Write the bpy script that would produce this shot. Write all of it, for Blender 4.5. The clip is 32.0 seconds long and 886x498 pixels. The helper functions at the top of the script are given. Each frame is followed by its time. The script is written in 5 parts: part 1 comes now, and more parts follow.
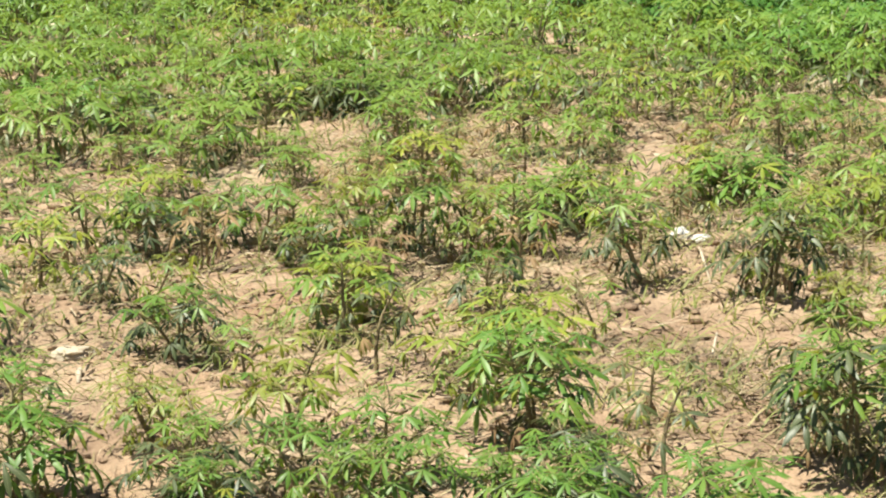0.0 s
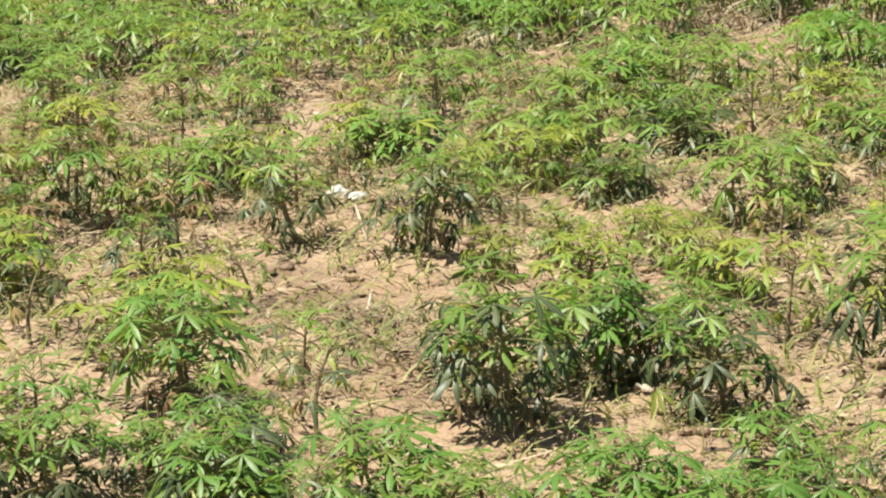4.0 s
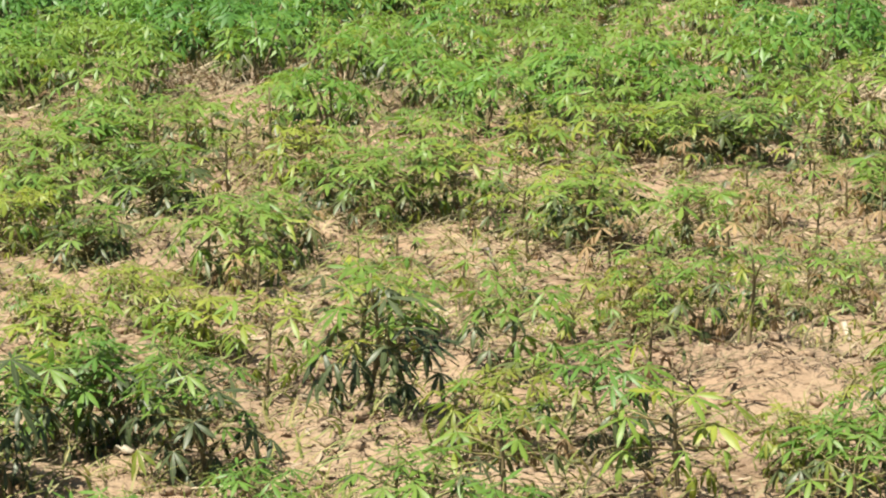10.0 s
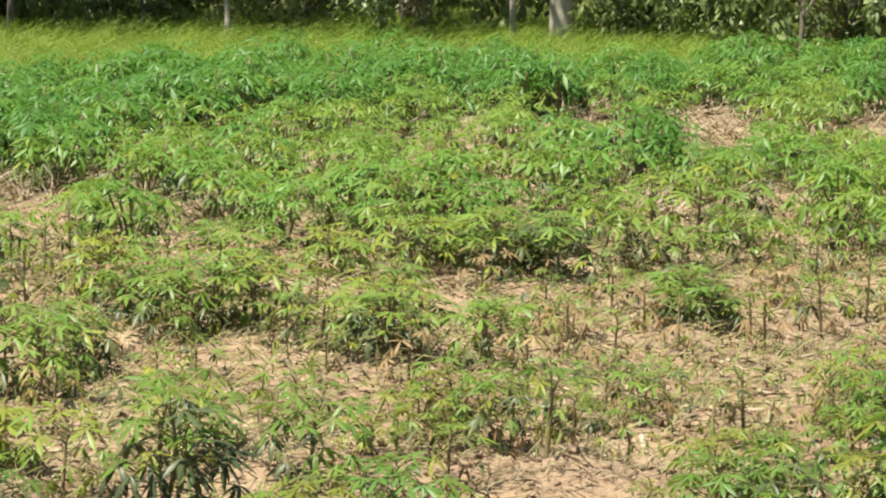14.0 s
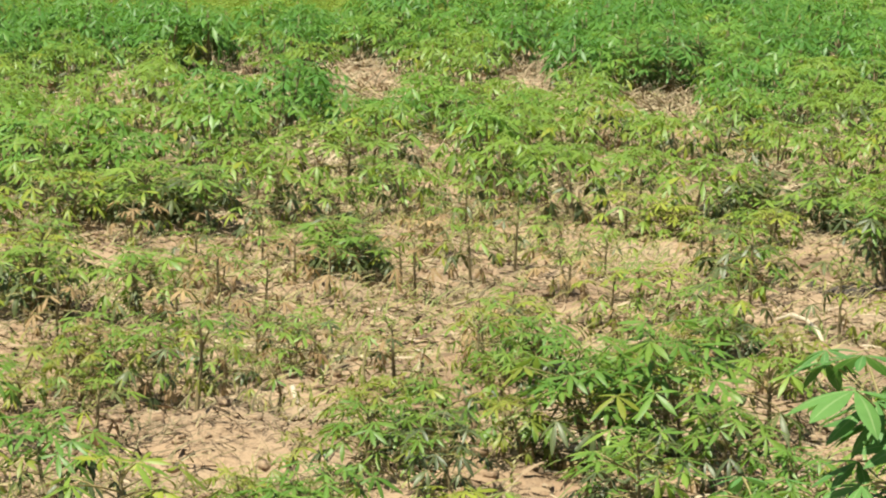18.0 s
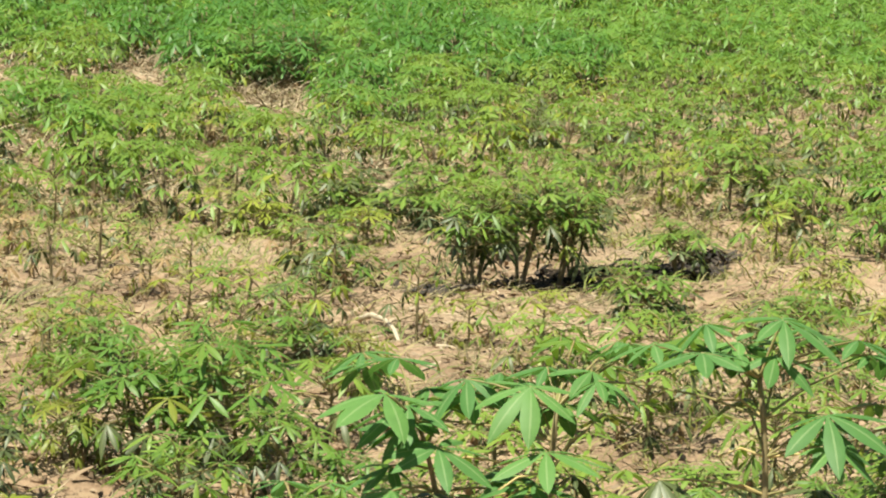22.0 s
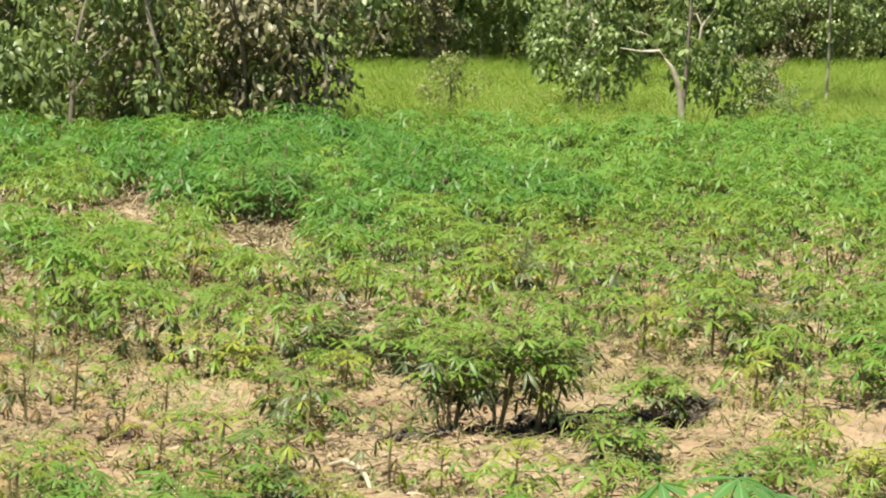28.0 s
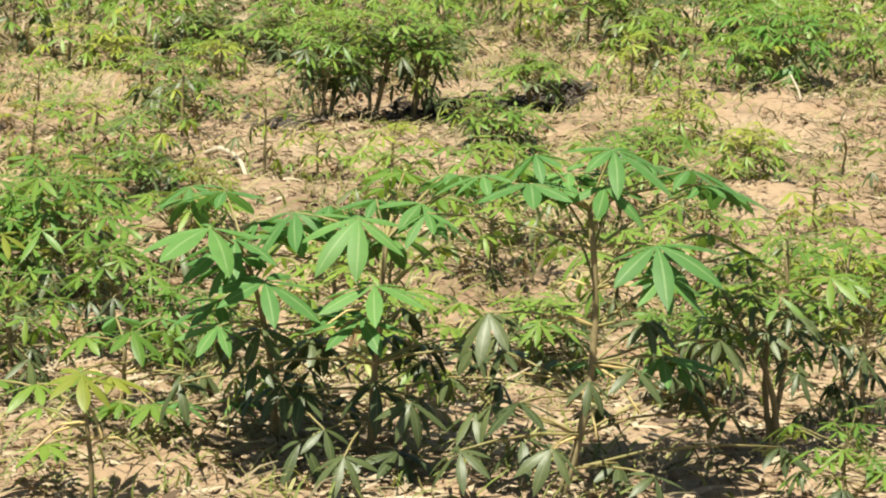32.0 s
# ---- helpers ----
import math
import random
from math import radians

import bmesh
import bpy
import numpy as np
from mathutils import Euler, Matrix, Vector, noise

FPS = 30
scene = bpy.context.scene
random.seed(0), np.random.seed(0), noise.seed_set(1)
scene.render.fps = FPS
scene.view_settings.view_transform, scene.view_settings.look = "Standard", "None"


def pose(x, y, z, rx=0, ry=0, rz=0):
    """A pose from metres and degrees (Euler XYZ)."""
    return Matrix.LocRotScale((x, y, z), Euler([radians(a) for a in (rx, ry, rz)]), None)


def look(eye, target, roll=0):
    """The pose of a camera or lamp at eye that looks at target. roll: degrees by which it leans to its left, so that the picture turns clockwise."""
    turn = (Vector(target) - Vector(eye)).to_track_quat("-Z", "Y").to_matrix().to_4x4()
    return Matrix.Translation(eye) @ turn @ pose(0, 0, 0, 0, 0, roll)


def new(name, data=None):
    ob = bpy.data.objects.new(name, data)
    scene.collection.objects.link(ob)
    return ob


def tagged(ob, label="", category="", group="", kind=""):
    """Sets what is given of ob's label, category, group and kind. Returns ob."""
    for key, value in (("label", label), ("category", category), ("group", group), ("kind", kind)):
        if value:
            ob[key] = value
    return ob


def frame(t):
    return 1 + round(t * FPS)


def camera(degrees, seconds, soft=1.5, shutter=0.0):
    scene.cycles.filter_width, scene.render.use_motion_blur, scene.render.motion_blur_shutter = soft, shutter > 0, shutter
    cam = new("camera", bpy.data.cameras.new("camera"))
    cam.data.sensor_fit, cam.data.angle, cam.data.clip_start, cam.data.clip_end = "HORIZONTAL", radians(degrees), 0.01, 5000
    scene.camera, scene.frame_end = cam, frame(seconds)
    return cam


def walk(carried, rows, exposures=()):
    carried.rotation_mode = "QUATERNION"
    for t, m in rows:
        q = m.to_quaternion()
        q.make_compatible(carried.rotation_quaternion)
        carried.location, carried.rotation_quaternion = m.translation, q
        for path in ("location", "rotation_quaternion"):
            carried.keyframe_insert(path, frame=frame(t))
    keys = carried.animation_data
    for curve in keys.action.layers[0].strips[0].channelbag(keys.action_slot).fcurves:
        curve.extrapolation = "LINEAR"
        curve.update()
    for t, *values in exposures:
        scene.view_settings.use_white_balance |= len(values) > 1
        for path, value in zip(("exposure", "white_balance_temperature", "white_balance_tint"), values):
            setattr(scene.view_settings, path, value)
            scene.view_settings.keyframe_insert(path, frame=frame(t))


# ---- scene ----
# seconds, place of the eye in metres, turn to the right, tilt and lean in degrees
PATH = [
    (0.0, 0.000, 0.000, 2.239, -19.587, -10.206, -0.013),
    (0.5, 0.059, 0.032, 2.236, -19.435, -10.310, -0.063),
    (1.0, 0.133, 0.085, 2.237, -19.346, -10.444, -0.148),
    (1.5, 0.241, 0.104, 2.240, -19.513, -10.662, -0.206),
    (2.0, 0.253, 0.056, 2.261, -17.240, -10.899, 0.153),
    (2.5, 0.209, 0.016, 2.278, -16.111, -10.984, 0.178),
    (4.5, 0.087, 0.053, 2.232, -12.032, -11.180, -1.013),
    (5.0, 0.074, 0.046, 2.227, -11.127, -11.486, -1.489),
    (5.5, 0.073, 0.045, 2.225, -9.870, -11.737, -1.682),
    (6.0, 0.069, 0.043, 2.225, -8.757, -11.748, -1.540),
    (6.5, 0.070, 0.039, 2.225, -7.902, -11.670, -1.369),
    (7.0, 0.069, 0.037, 2.227, -7.176, -11.543, -1.172),
    (7.5, 0.072, 0.038, 2.227, -6.408, -11.404, -0.955),
    (8.0, 0.074, 0.045, 2.225, -5.664, -11.275, -0.802),
    (8.5, 0.087, 0.046, 2.228, -4.938, -11.041, -0.576),
    (9.0, 0.094, 0.067, 2.224, -4.069, -10.690, -0.374),
    (9.5, 0.104, 0.071, 2.226, -3.143, -10.377, -0.159),
    (10.0, 0.108, 0.080, 2.223, -2.338, -9.864, -0.039),
    (10.5, 0.116, 0.076, 2.227, -1.749, -9.398, 0.076),
    (11.0, 0.116, 0.082, 2.225, -1.196, -9.047, 0.276),
    (11.5, 0.122, 0.078, 2.226, -0.780, -8.688, 0.346),
    (12.0, 0.120, 0.073, 2.229, -0.515, -8.257, 0.504),
    (12.5, 0.118, 0.068, 2.235, -0.339, -7.824, 0.554),
    (13.0, 0.118, 0.071, 2.231, 0.001, -7.568, 0.616),
    (13.5, 0.118, 0.075, 2.231, 0.709, -7.515, 0.767),
    (14.0, 0.120, 0.083, 2.224, 1.696, -7.573, 0.871),
    (14.5, 0.117, 0.089, 2.225, 2.916, -7.705, 1.027),
    (16.5, 0.105, -0.036, 2.259, 6.285, -8.179, 1.526),
    (17.0, 0.117, -0.004, 2.256, 7.022, -8.291, 1.441),
    (17.5, 0.143, 0.081, 2.215, 7.726, -8.289, 1.028),
    (18.0, 0.155, 0.111, 2.203, 8.737, -8.370, 0.916),
    (18.5, 0.176, 0.121, 2.199, 9.775, -8.463, 0.804),
    (19.0, 0.219, 0.149, 2.200, 10.705, -8.562, 0.823),
    (19.5, 0.267, 0.148, 2.205, 11.487, -8.556, 0.813),
    (20.0, 0.341, 0.158, 2.216, 12.367, -8.472, 0.891),
    (20.5, 0.470, 0.079, 2.236, 13.119, -8.437, 0.858),
    (21.0, 0.565, 0.163, 2.215, 14.275, -8.373, 1.314),
    (21.5, 0.567, 0.182, 2.209, 15.418, -8.305, 1.709),
    (22.0, 0.528, 0.198, 2.207, 15.795, -8.303, 2.064),
    (22.5, 0.489, 0.208, 2.225, 15.638, -8.141, 2.110),
    (23.0, 0.458, 0.172, 2.233, 16.629, -7.431, 2.126),
    (23.5, 0.488, 0.174, 2.232, 15.804, -7.393, 2.033),
    (24.0, 0.520, 0.159, 2.235, 14.903, -7.536, 2.092),
    (24.5, 0.562, 0.183, 2.243, 14.653, -7.650, 2.228),
    (26.5, 0.655, 0.175, 2.261, 14.102, -7.715, 2.581),
    (27.0, 0.664, 0.186, 2.267, 15.111, -6.483, 2.602),
    (27.5, 0.667, 0.192, 2.269, 15.458, -5.998, 2.593),
    (28.0, 0.672, 0.207, 2.271, 15.576, -5.634, 2.504),
    (28.5, 0.678, 0.231, 2.247, 15.536, -6.029, 2.114),
    (29.0, 0.681, 0.237, 2.230, 15.938, -7.725, 1.981),
    (29.5, 0.678, 0.234, 2.223, 16.478, -8.991, 2.205),
    (30.0, 0.680, 0.222, 2.220, 16.792, -9.986, 2.223),
    (30.5, 0.696, 0.235, 2.212, 17.236, -10.655, 2.208),
    (31.0, 0.698, 0.246, 2.195, 17.780, -11.732, 2.341),
    (31.5, 0.699, 0.247, 2.193, 18.073, -12.099, 2.243),
    (32.0, 0.702, 0.252, 2.189, 18.321, -11.581, 2.104),
]
cam = camera(17.83, 32.0, soft=2.1)
walk(cam, [(t, pose(x, y, z, 90 + tilt, 0, -turn) @ pose(0, 0, 0, 0, 0, lean)) for t, x, y, z, turn, tilt, lean in PATH],
     exposures=[(0.0, 1.13, 6650, 5), (1.0, 1.02, 6650, 4), (5.0, 1.05, 6650, 6), (12.0, 1.03, 6650, 6), (18.0, 1.0, 6850, 1), (24.0, 0.98, 6850, 0), (26.5, 1.0, 6850, 0), (28.0, 1.06, 6850, 0),
                (29.0, 0.96, 6850, 0), (30.0, 1.0, 6850, 0), (32.0, 1.02, 6850, 2)])

# ---- sky and sun ----
SUN_TURN, SUN_HIGH = -125.0, 68.0      # degrees to the right of straight ahead, and above the horizon
world = bpy.data.worlds.new("sky")
scene.world = world
world.use_nodes = True
sky = world.node_tree.nodes.new("ShaderNodeTexSky")
sky.sky_type, sky.sun_disc = "NISHITA", False
sky.sun_elevation, sky.sun_rotation = radians(SUN_HIGH), radians(SUN_TURN)
background = world.node_tree.nodes["Background"]
background.inputs["Strength"].default_value = 0.05
world.node_tree.links.new(sky.outputs[0], background.inputs["Color"])
sun = new("sun", bpy.data.lights.new("sun", "SUN"))
sun.data.energy, sun.data.angle, sun.data.color = 5.4, radians(0.6), (1.0, 0.95, 0.86)
sun.matrix_world = look((0, 0, 0), (-math.sin(radians(SUN_TURN)) * math.cos(radians(SUN_HIGH)),
                                    -math.cos(radians(SUN_TURN)) * math.cos(radians(SUN_HIGH)), -math.sin(radians(SUN_HIGH))))


# ---- materials ----
class Nodes:
    """A node tree being built."""

    def __init__(self, name):
        self.mat = bpy.data.materials.new(name)
        self.mat.use_nodes = True
        self.tree = self.mat.node_tree
        self.bsdf = self.tree.nodes["Principled BSDF"]
        self.out = self.tree.nodes["Material Output"]

    def add(self, kind, **values):
        node = self.tree.nodes.new(kind)
        for key, value in values.items():
            node.inputs[key].default_value = value
        return node

    def link(self, a, b):
        self.tree.links.new(a, b)

    def coords(self):
        return self.add("ShaderNodeNewGeometry").outputs["Position"]

    def local(self):
        return self.add("ShaderNodeTexCoord").outputs["Object"]

    def noise(self, at, scale, detail=4.0, rough=0.55):
        node = self.add("ShaderNodeTexNoise", Scale=scale, Detail=detail, Roughness=rough)
        self.link(at, node.inputs["Vector"])
        return node.outputs["Fac"]

    def ramp(self, fac, stops):
        node = self.add("ShaderNodeValToRGB")
        band = node.color_ramp
        while len(band.elements) < len(stops):
            band.elements.new(0.5)
        for e, (p, c) in zip(band.elements, stops):
            e.position, e.color = p, (*c, 1)
        self.link(fac, node.inputs["Fac"])
        return node.outputs["Color"]

    def mix(self, fac, a, b, how="MIX"):
        node = self.tree.nodes.new("ShaderNodeMix")
        node.data_type, node.blend_type = "RGBA", how
        for sock, v in ((node.inputs["Factor"], fac), (node.inputs["A"], a), (node.inputs["B"], b)):
            if isinstance(v, (int, float)):
                sock.default_value = v
            elif isinstance(v, tuple):
                sock.default_value = (*v, 1)
            else:
                self.link(v, sock)
        return node.outputs["Result"]

    def math(self, how, a, b=0.0):
        node = self.tree.nodes.new("ShaderNodeMath")
        node.operation = how
        for sock, v in ((node.inputs[0], a), (node.inputs[1], b)):
            if isinstance(v, (int, float)):
                sock.default_value = v
            else:
                self.link(v, sock)
        return node.outputs[0]

    def bump(self, height, strength, distance):
        node = self.add("ShaderNodeBump", Strength=strength, Distance=distance)
        self.link(height, node.inputs["Height"])
        self.link(node.outputs[0], self.bsdf.inputs["Normal"])


def leaf_material(name, deep, light, through_colour, share=0.28, gloss=0.45, rib=(0.2, 0.27, 0.08), per_leaf=True):
    """A thin leaf: paler rib along its middle, light that passes through, a tone of its own for every leaf."""
    n = Nodes(name)
    if per_leaf:
        chance = n.add("ShaderNodeObjectInfo").outputs["Random"]
    else:
        g = n.add("ShaderNodeNewGeometry").outputs["Random Per Island"]
        chance = n.math("FRACT", n.math("ADD", n.math("MULTIPLY", g, 0.6), n.add("ShaderNodeObjectInfo").outputs["Random"]))
    tone = n.ramp(chance, [(0.0, deep), (0.55, tuple((a + b) / 2 for a, b in zip(deep, light))), (1.0, light)])
    if not per_leaf:        # plants that grow better or worse, from one step to the next
        grows = n.ramp(n.noise(n.coords(), 1.7, 2.0), [(0.42, (0, 0, 0)), (0.62, (1, 1, 1))])
        tone = n.mix(n.math("MULTIPLY", grows, 0.45), tone, (light[0] * 1.15 + 0.02, light[1] * 1.08 + 0.01, light[2]))
    blotch = n.noise(n.local(), 26.0, 3.0)
    tone = n.mix(n.math("MULTIPLY", blotch, 0.5), tone, tuple(c * 0.55 for c in deep))
    uv = n.add("ShaderNodeSeparateXYZ")
    n.link(n.add("ShaderNodeTexCoord").outputs["UV"], uv.inputs[0])
    off = n.math("ABSOLUTE", n.math("SUBTRACT", uv.outputs["Y"], 0.5))
    line = n.math("LESS_THAN", off, 0.055)
    tone = n.mix(n.math("MULTIPLY", line, 0.36), tone, rib)
    n.link(tone, n.bsdf.inputs["Base Color"])
    n.bsdf.inputs["Roughness"].default_value = gloss
    n.bsdf.inputs["Specular IOR Level"].default_value = 0.33
    n.bump(n.noise(n.local(), 60.0, 2.0), 0.25, 0.003)
    thin = n.add("ShaderNodeBsdfTranslucent")
    n.link(n.mix(0.5, tone, through_colour), thin.inputs["Color"])
    both = n.add("ShaderNodeMixShader", Fac=share)
    n.link(n.bsdf.outputs[0], both.inputs[1])
    n.link(thin.outputs[0], both.inputs[2])
    n.link(both.outputs[0], n.out.inputs["Surface"])
    return n.mat


def plain_material(name, a, b, scale=30.0, rough=0.8, bump=0.4, depth=0.004, local=True):
    """A dull surface of two tones, mottled at two scales."""
    n = Nodes(name)
    at = n.local() if local else n.coords()
    fine, broad = n.noise(at, scale, 6.0), n.noise(at, scale / 7, 3.0)
    tone = n.mix(n.ramp(fine, [(0.3, (0, 0, 0)), (0.7, (1, 1, 1))]), a, b)
    tone = n.mix(n.math("MULTIPLY", broad, 0.45), tone, tuple(c * 0.5 for c in a))
    tone = n.mix(n.math("MULTIPLY", n.add("ShaderNodeObjectInfo").outputs["Random"], 0.35), tone, b)
    n.link(tone, n.bsdf.inputs["Base Color"])
    n.bsdf.inputs["Roughness"].default_value = rough
    n.bump(fine, bump, depth)
    return n.mat


def scatter_material(name, colours, rough=0.8, share=0.0):
    """Loose blades and straws, each of a tone of its own."""
    n = Nodes(name)
    k = len(colours) - 1
    tone = n.ramp(n.add("ShaderNodeNewGeometry").outputs["Random Per Island"], [(i / k, c) for i, c in enumerate(colours)])
    tone = n.mix(n.math("MULTIPLY", n.noise(n.coords(), 0.9, 3.0), 0.5), tone, tuple(c * 0.6 for c in colours[0]))
    n.link(tone, n.bsdf.inputs["Base Color"])
    n.bsdf.inputs["Roughness"].default_value = rough
    if share:
        thin = n.add("ShaderNodeBsdfTranslucent")
        n.link(tone, thin.inputs["Color"])
        both = n.add("ShaderNodeMixShader", Fac=share)
        n.link(n.bsdf.outputs[0], both.inputs[1])
        n.link(thin.outputs[0], both.inputs[2])
        n.link(both.outputs[0], n.out.inputs["Surface"])
    return n.mat


def soil_material():
    """Dry sandy soil with reddish clods and pale crusts."""
    n = Nodes("dry_soil")
    at = n.coords()
    broad, mid, fine = n.noise(at, 0.35, 4.0), n.noise(at, 2.6, 6.0, 0.6), n.noise(at, 38.0, 5.0, 0.65)
    tone = n.ramp(broad, [(0.32, (0.252, 0.165, 0.103)), (0.55, (0.325, 0.227, 0.148)), (0.72, (0.242, 0.142, 0.085))])
    tone = n.mix(n.ramp(mid, [(0.42, (0, 0, 0)), (0.68, (1, 1, 1))]), tone, (0.37, 0.275, 0.185))
    tone = n.mix(n.ramp(fine, [(0.33, (0.55, 0.55, 0.55)), (0.48, (0, 0, 0))]), tone, (0.12, 0.075, 0.045))
    damp = n.noise(at, 1.3, 5.0, 0.6)
    tone = n.mix(n.ramp(damp, [(0.52, (0, 0, 0)), (0.68, (0.8, 0.8, 0.8))]), tone, (0.165, 0.105, 0.068))
    tone = n.mix(n.ramp(damp, [(0.3, (0.6, 0.6, 0.6)), (0.45, (0, 0, 0))]), tone, (0.37, 0.3, 0.205))
    place = n.add("ShaderNodeSeparateXYZ")
    n.link(at, place.inputs[0])
    turf = n.math("GREATER_THAN", n.math("ADD", place.outputs["Y"], n.math("MULTIPLY", mid, 3.0)), 36.0)
    tone = n.mix(turf, tone, n.mix(fine, (0.1, 0.12, 0.03), (0.2, 0.2, 0.06)))
    n.link(tone, n.bsdf.inputs["Base Color"])
    n.bsdf.inputs["Roughness"].default_value = 0.95
    n.bsdf.inputs["Specular IOR Level"].default_value = 0.15
    n.bump(n.math("ADD", fine, n.math("MULTIPLY", mid, 2.0)), 0.9, 0.022)
    return n.mat


SOIL = soil_material()
GREEN = leaf_material("cassava_leaf", (0.08, 0.165, 0.024), (0.165, 0.25, 0.038), (0.3, 0.46, 0.035))
LUSH = leaf_material("lush_cassava_leaf", (0.075, 0.165, 0.026), (0.14, 0.25, 0.04), (0.25, 0.46, 0.045))
EMERALD = leaf_material("broad_cassava_leaf", (0.068, 0.172, 0.044), (0.128, 0.26, 0.064), (0.2, 0.44, 0.06), gloss=0.58, rib=(0.3, 0.38, 0.18))
# dark green of older leaves, with shade below the tops worked into the colour
DARK = leaf_material("old_shaded_cassava_leaf", (0.042, 0.06, 0.022), (0.098, 0.12, 0.045), (0.1, 0.17, 0.03), 0.12, 0.45, (0.18, 0.2, 0.1))
YELLOW = leaf_material("yellowing_cassava_leaf", (0.14, 0.18, 0.025), (0.25, 0.26, 0.04), (0.4, 0.42, 0.04))
DRY = leaf_material("dry_cassava_leaf", (0.2, 0.12, 0.055), (0.36, 0.25, 0.12), (0.4, 0.28, 0.1), 0.2, 0.7, (0.4, 0.3, 0.18))
FIELD_GREEN = leaf_material("field_leaf", (0.085, 0.175, 0.026), (0.195, 0.285, 0.048), (0.3, 0.46, 0.035), per_leaf=False)
FIELD_LUSH = leaf_material("field_leaf_lush", (0.075, 0.18, 0.028), (0.165, 0.29, 0.05), (0.24, 0.46, 0.04), per_leaf=False)
FIELD_DEEP = leaf_material("field_leaf_deep", (0.046, 0.138, 0.024), (0.112, 0.24, 0.042), (0.2, 0.44, 0.04), per_leaf=False)
FIELD_PALE = leaf_material("field_leaf_pale", (0.15, 0.21, 0.026), (0.28, 0.315, 0.045), (0.4, 0.46, 0.04), per_leaf=False)
# the same for joined crowns: age and shade in one dark tone
FIELD_DARK = leaf_material("field_leaf_old_shaded", (0.044, 0.064, 0.02), (0.1, 0.125, 0.042), (0.12, 0.2, 0.03), 0.14, 0.46, (0.2, 0.22, 0.1), per_leaf=False)
SHRUB_GREY = leaf_material("greyish_shrub_leaf", (0.05, 0.05, 0.028), (0.36, 0.33, 0.21), (0.32, 0.28, 0.1), 0.24, 0.42, (0.2, 0.17, 0.1), per_leaf=False)
SHRUB = leaf_material("shrub_leaf", (0.025, 0.048, 0.016), (0.33, 0.42, 0.17), (0.28, 0.42, 0.08), 0.34, 0.36, (0.2, 0.2, 0.08), per_leaf=False)
SHRUB_OLIVE = leaf_material("olive_shrub_leaf", (0.04, 0.06, 0.02), (0.39, 0.43, 0.17), (0.36, 0.46, 0.08), 0.34, 0.36, (0.24, 0.22, 0.1), per_leaf=False)
STALK = plain_material("cassava_stalk", (0.13, 0.1, 0.05), (0.24, 0.19, 0.09), 60.0, 0.7)
PETIOLE = plain_material("leaf_stalk", (0.2, 0.21, 0.065), (0.27, 0.19, 0.085), 40.0, 0.6)
DRY_STALK = plain_material("dry_leaf_stalk", (0.42, 0.3, 0.11), (0.52, 0.4, 0.18), 40.0, 0.7)
BARK_PALE = plain_material("pale_bark", (0.48, 0.43, 0.35), (0.3, 0.26, 0.2), 8.0, 0.85, 0.6, 0.02)
BARK_DARK = plain_material("dark_bark", (0.11, 0.09, 0.07), (0.2, 0.165, 0.13), 10.0, 0.9, 0.7, 0.02)
STRAW = scatter_material("straw", [(0.2, 0.14, 0.085), (0.29, 0.215, 0.135), (0.38, 0.3, 0.19), (0.48, 0.4, 0.27)])
DEAD_LEAF = scatter_material("dead_leaves", [(0.07, 0.045, 0.028), (0.16, 0.1, 0.055), (0.28, 0.19, 0.11), (0.4, 0.3, 0.19)])
WEED = scatter_material("weed_blades", [(0.13, 0.17, 0.035), (0.2, 0.24, 0.05), (0.32, 0.3, 0.09), (0.42, 0.36, 0.16)], 0.6, 0.3)
DRY_WEED = scatter_material("dry_weed_blades", [(0.14, 0.11, 0.05), (0.22, 0.19, 0.08), (0.32, 0.27, 0.13), (0.44, 0.38, 0.22)], 0.8, 0.2)
GRASS = scatter_material("tall_grass_blades", [(0.11, 0.2, 0.018), (0.15, 0.25, 0.02), (0.195, 0.28, 0.026), (0.26, 0.3, 0.035)], 0.7, 0.35)
PALE_WOOD = plain_material("peeled_stalk", (0.5, 0.44, 0.34), (0.36, 0.29, 0.2), 50.0, 0.8)
DRY_WOOD = plain_material("dry_stalk", (0.5, 0.4, 0.27), (0.33, 0.25, 0.16), 50.0, 0.8)
PLASTIC = plain_material("white_plastic_scrap", (0.55, 0.54, 0.5), (0.4, 0.38, 0.34), 20.0, 0.5)


# ---- building blocks ----
def mesh_from(name, verts, faces, mats, which=None, uvs=None, smooth=True):
    """A mesh from vertex and face arrays; which: material of each face; uvs: one pair a vertex."""
    me = bpy.data.meshes.new(name)
    me.from_pydata(verts, [], faces)
    for m in mats:
        me.materials.append(m)
    if which is not None:
        me.polygons.foreach_set("material_index", np.array(which, dtype=np.int32))
    if uvs is not None:
        layer = me.uv_layers.new(name="UVMap")
        loops = np.empty(len(me.loops), dtype=np.int32)
        me.loops.foreach_get("vertex_index", loops)
        layer.data.foreach_set("uv", np.array(uvs, dtype=np.float32)[loops].ravel())
    me.polygons.foreach_set("use_smooth", np.full(len(me.polygons), smooth))
    me.update()
    return me


def part(name, me, parent, m=None, label=""):
    ob = new(name, me)
    ob.parent = parent
    if m is not None:
        ob.matrix_basis = m
    return tagged(ob, label)


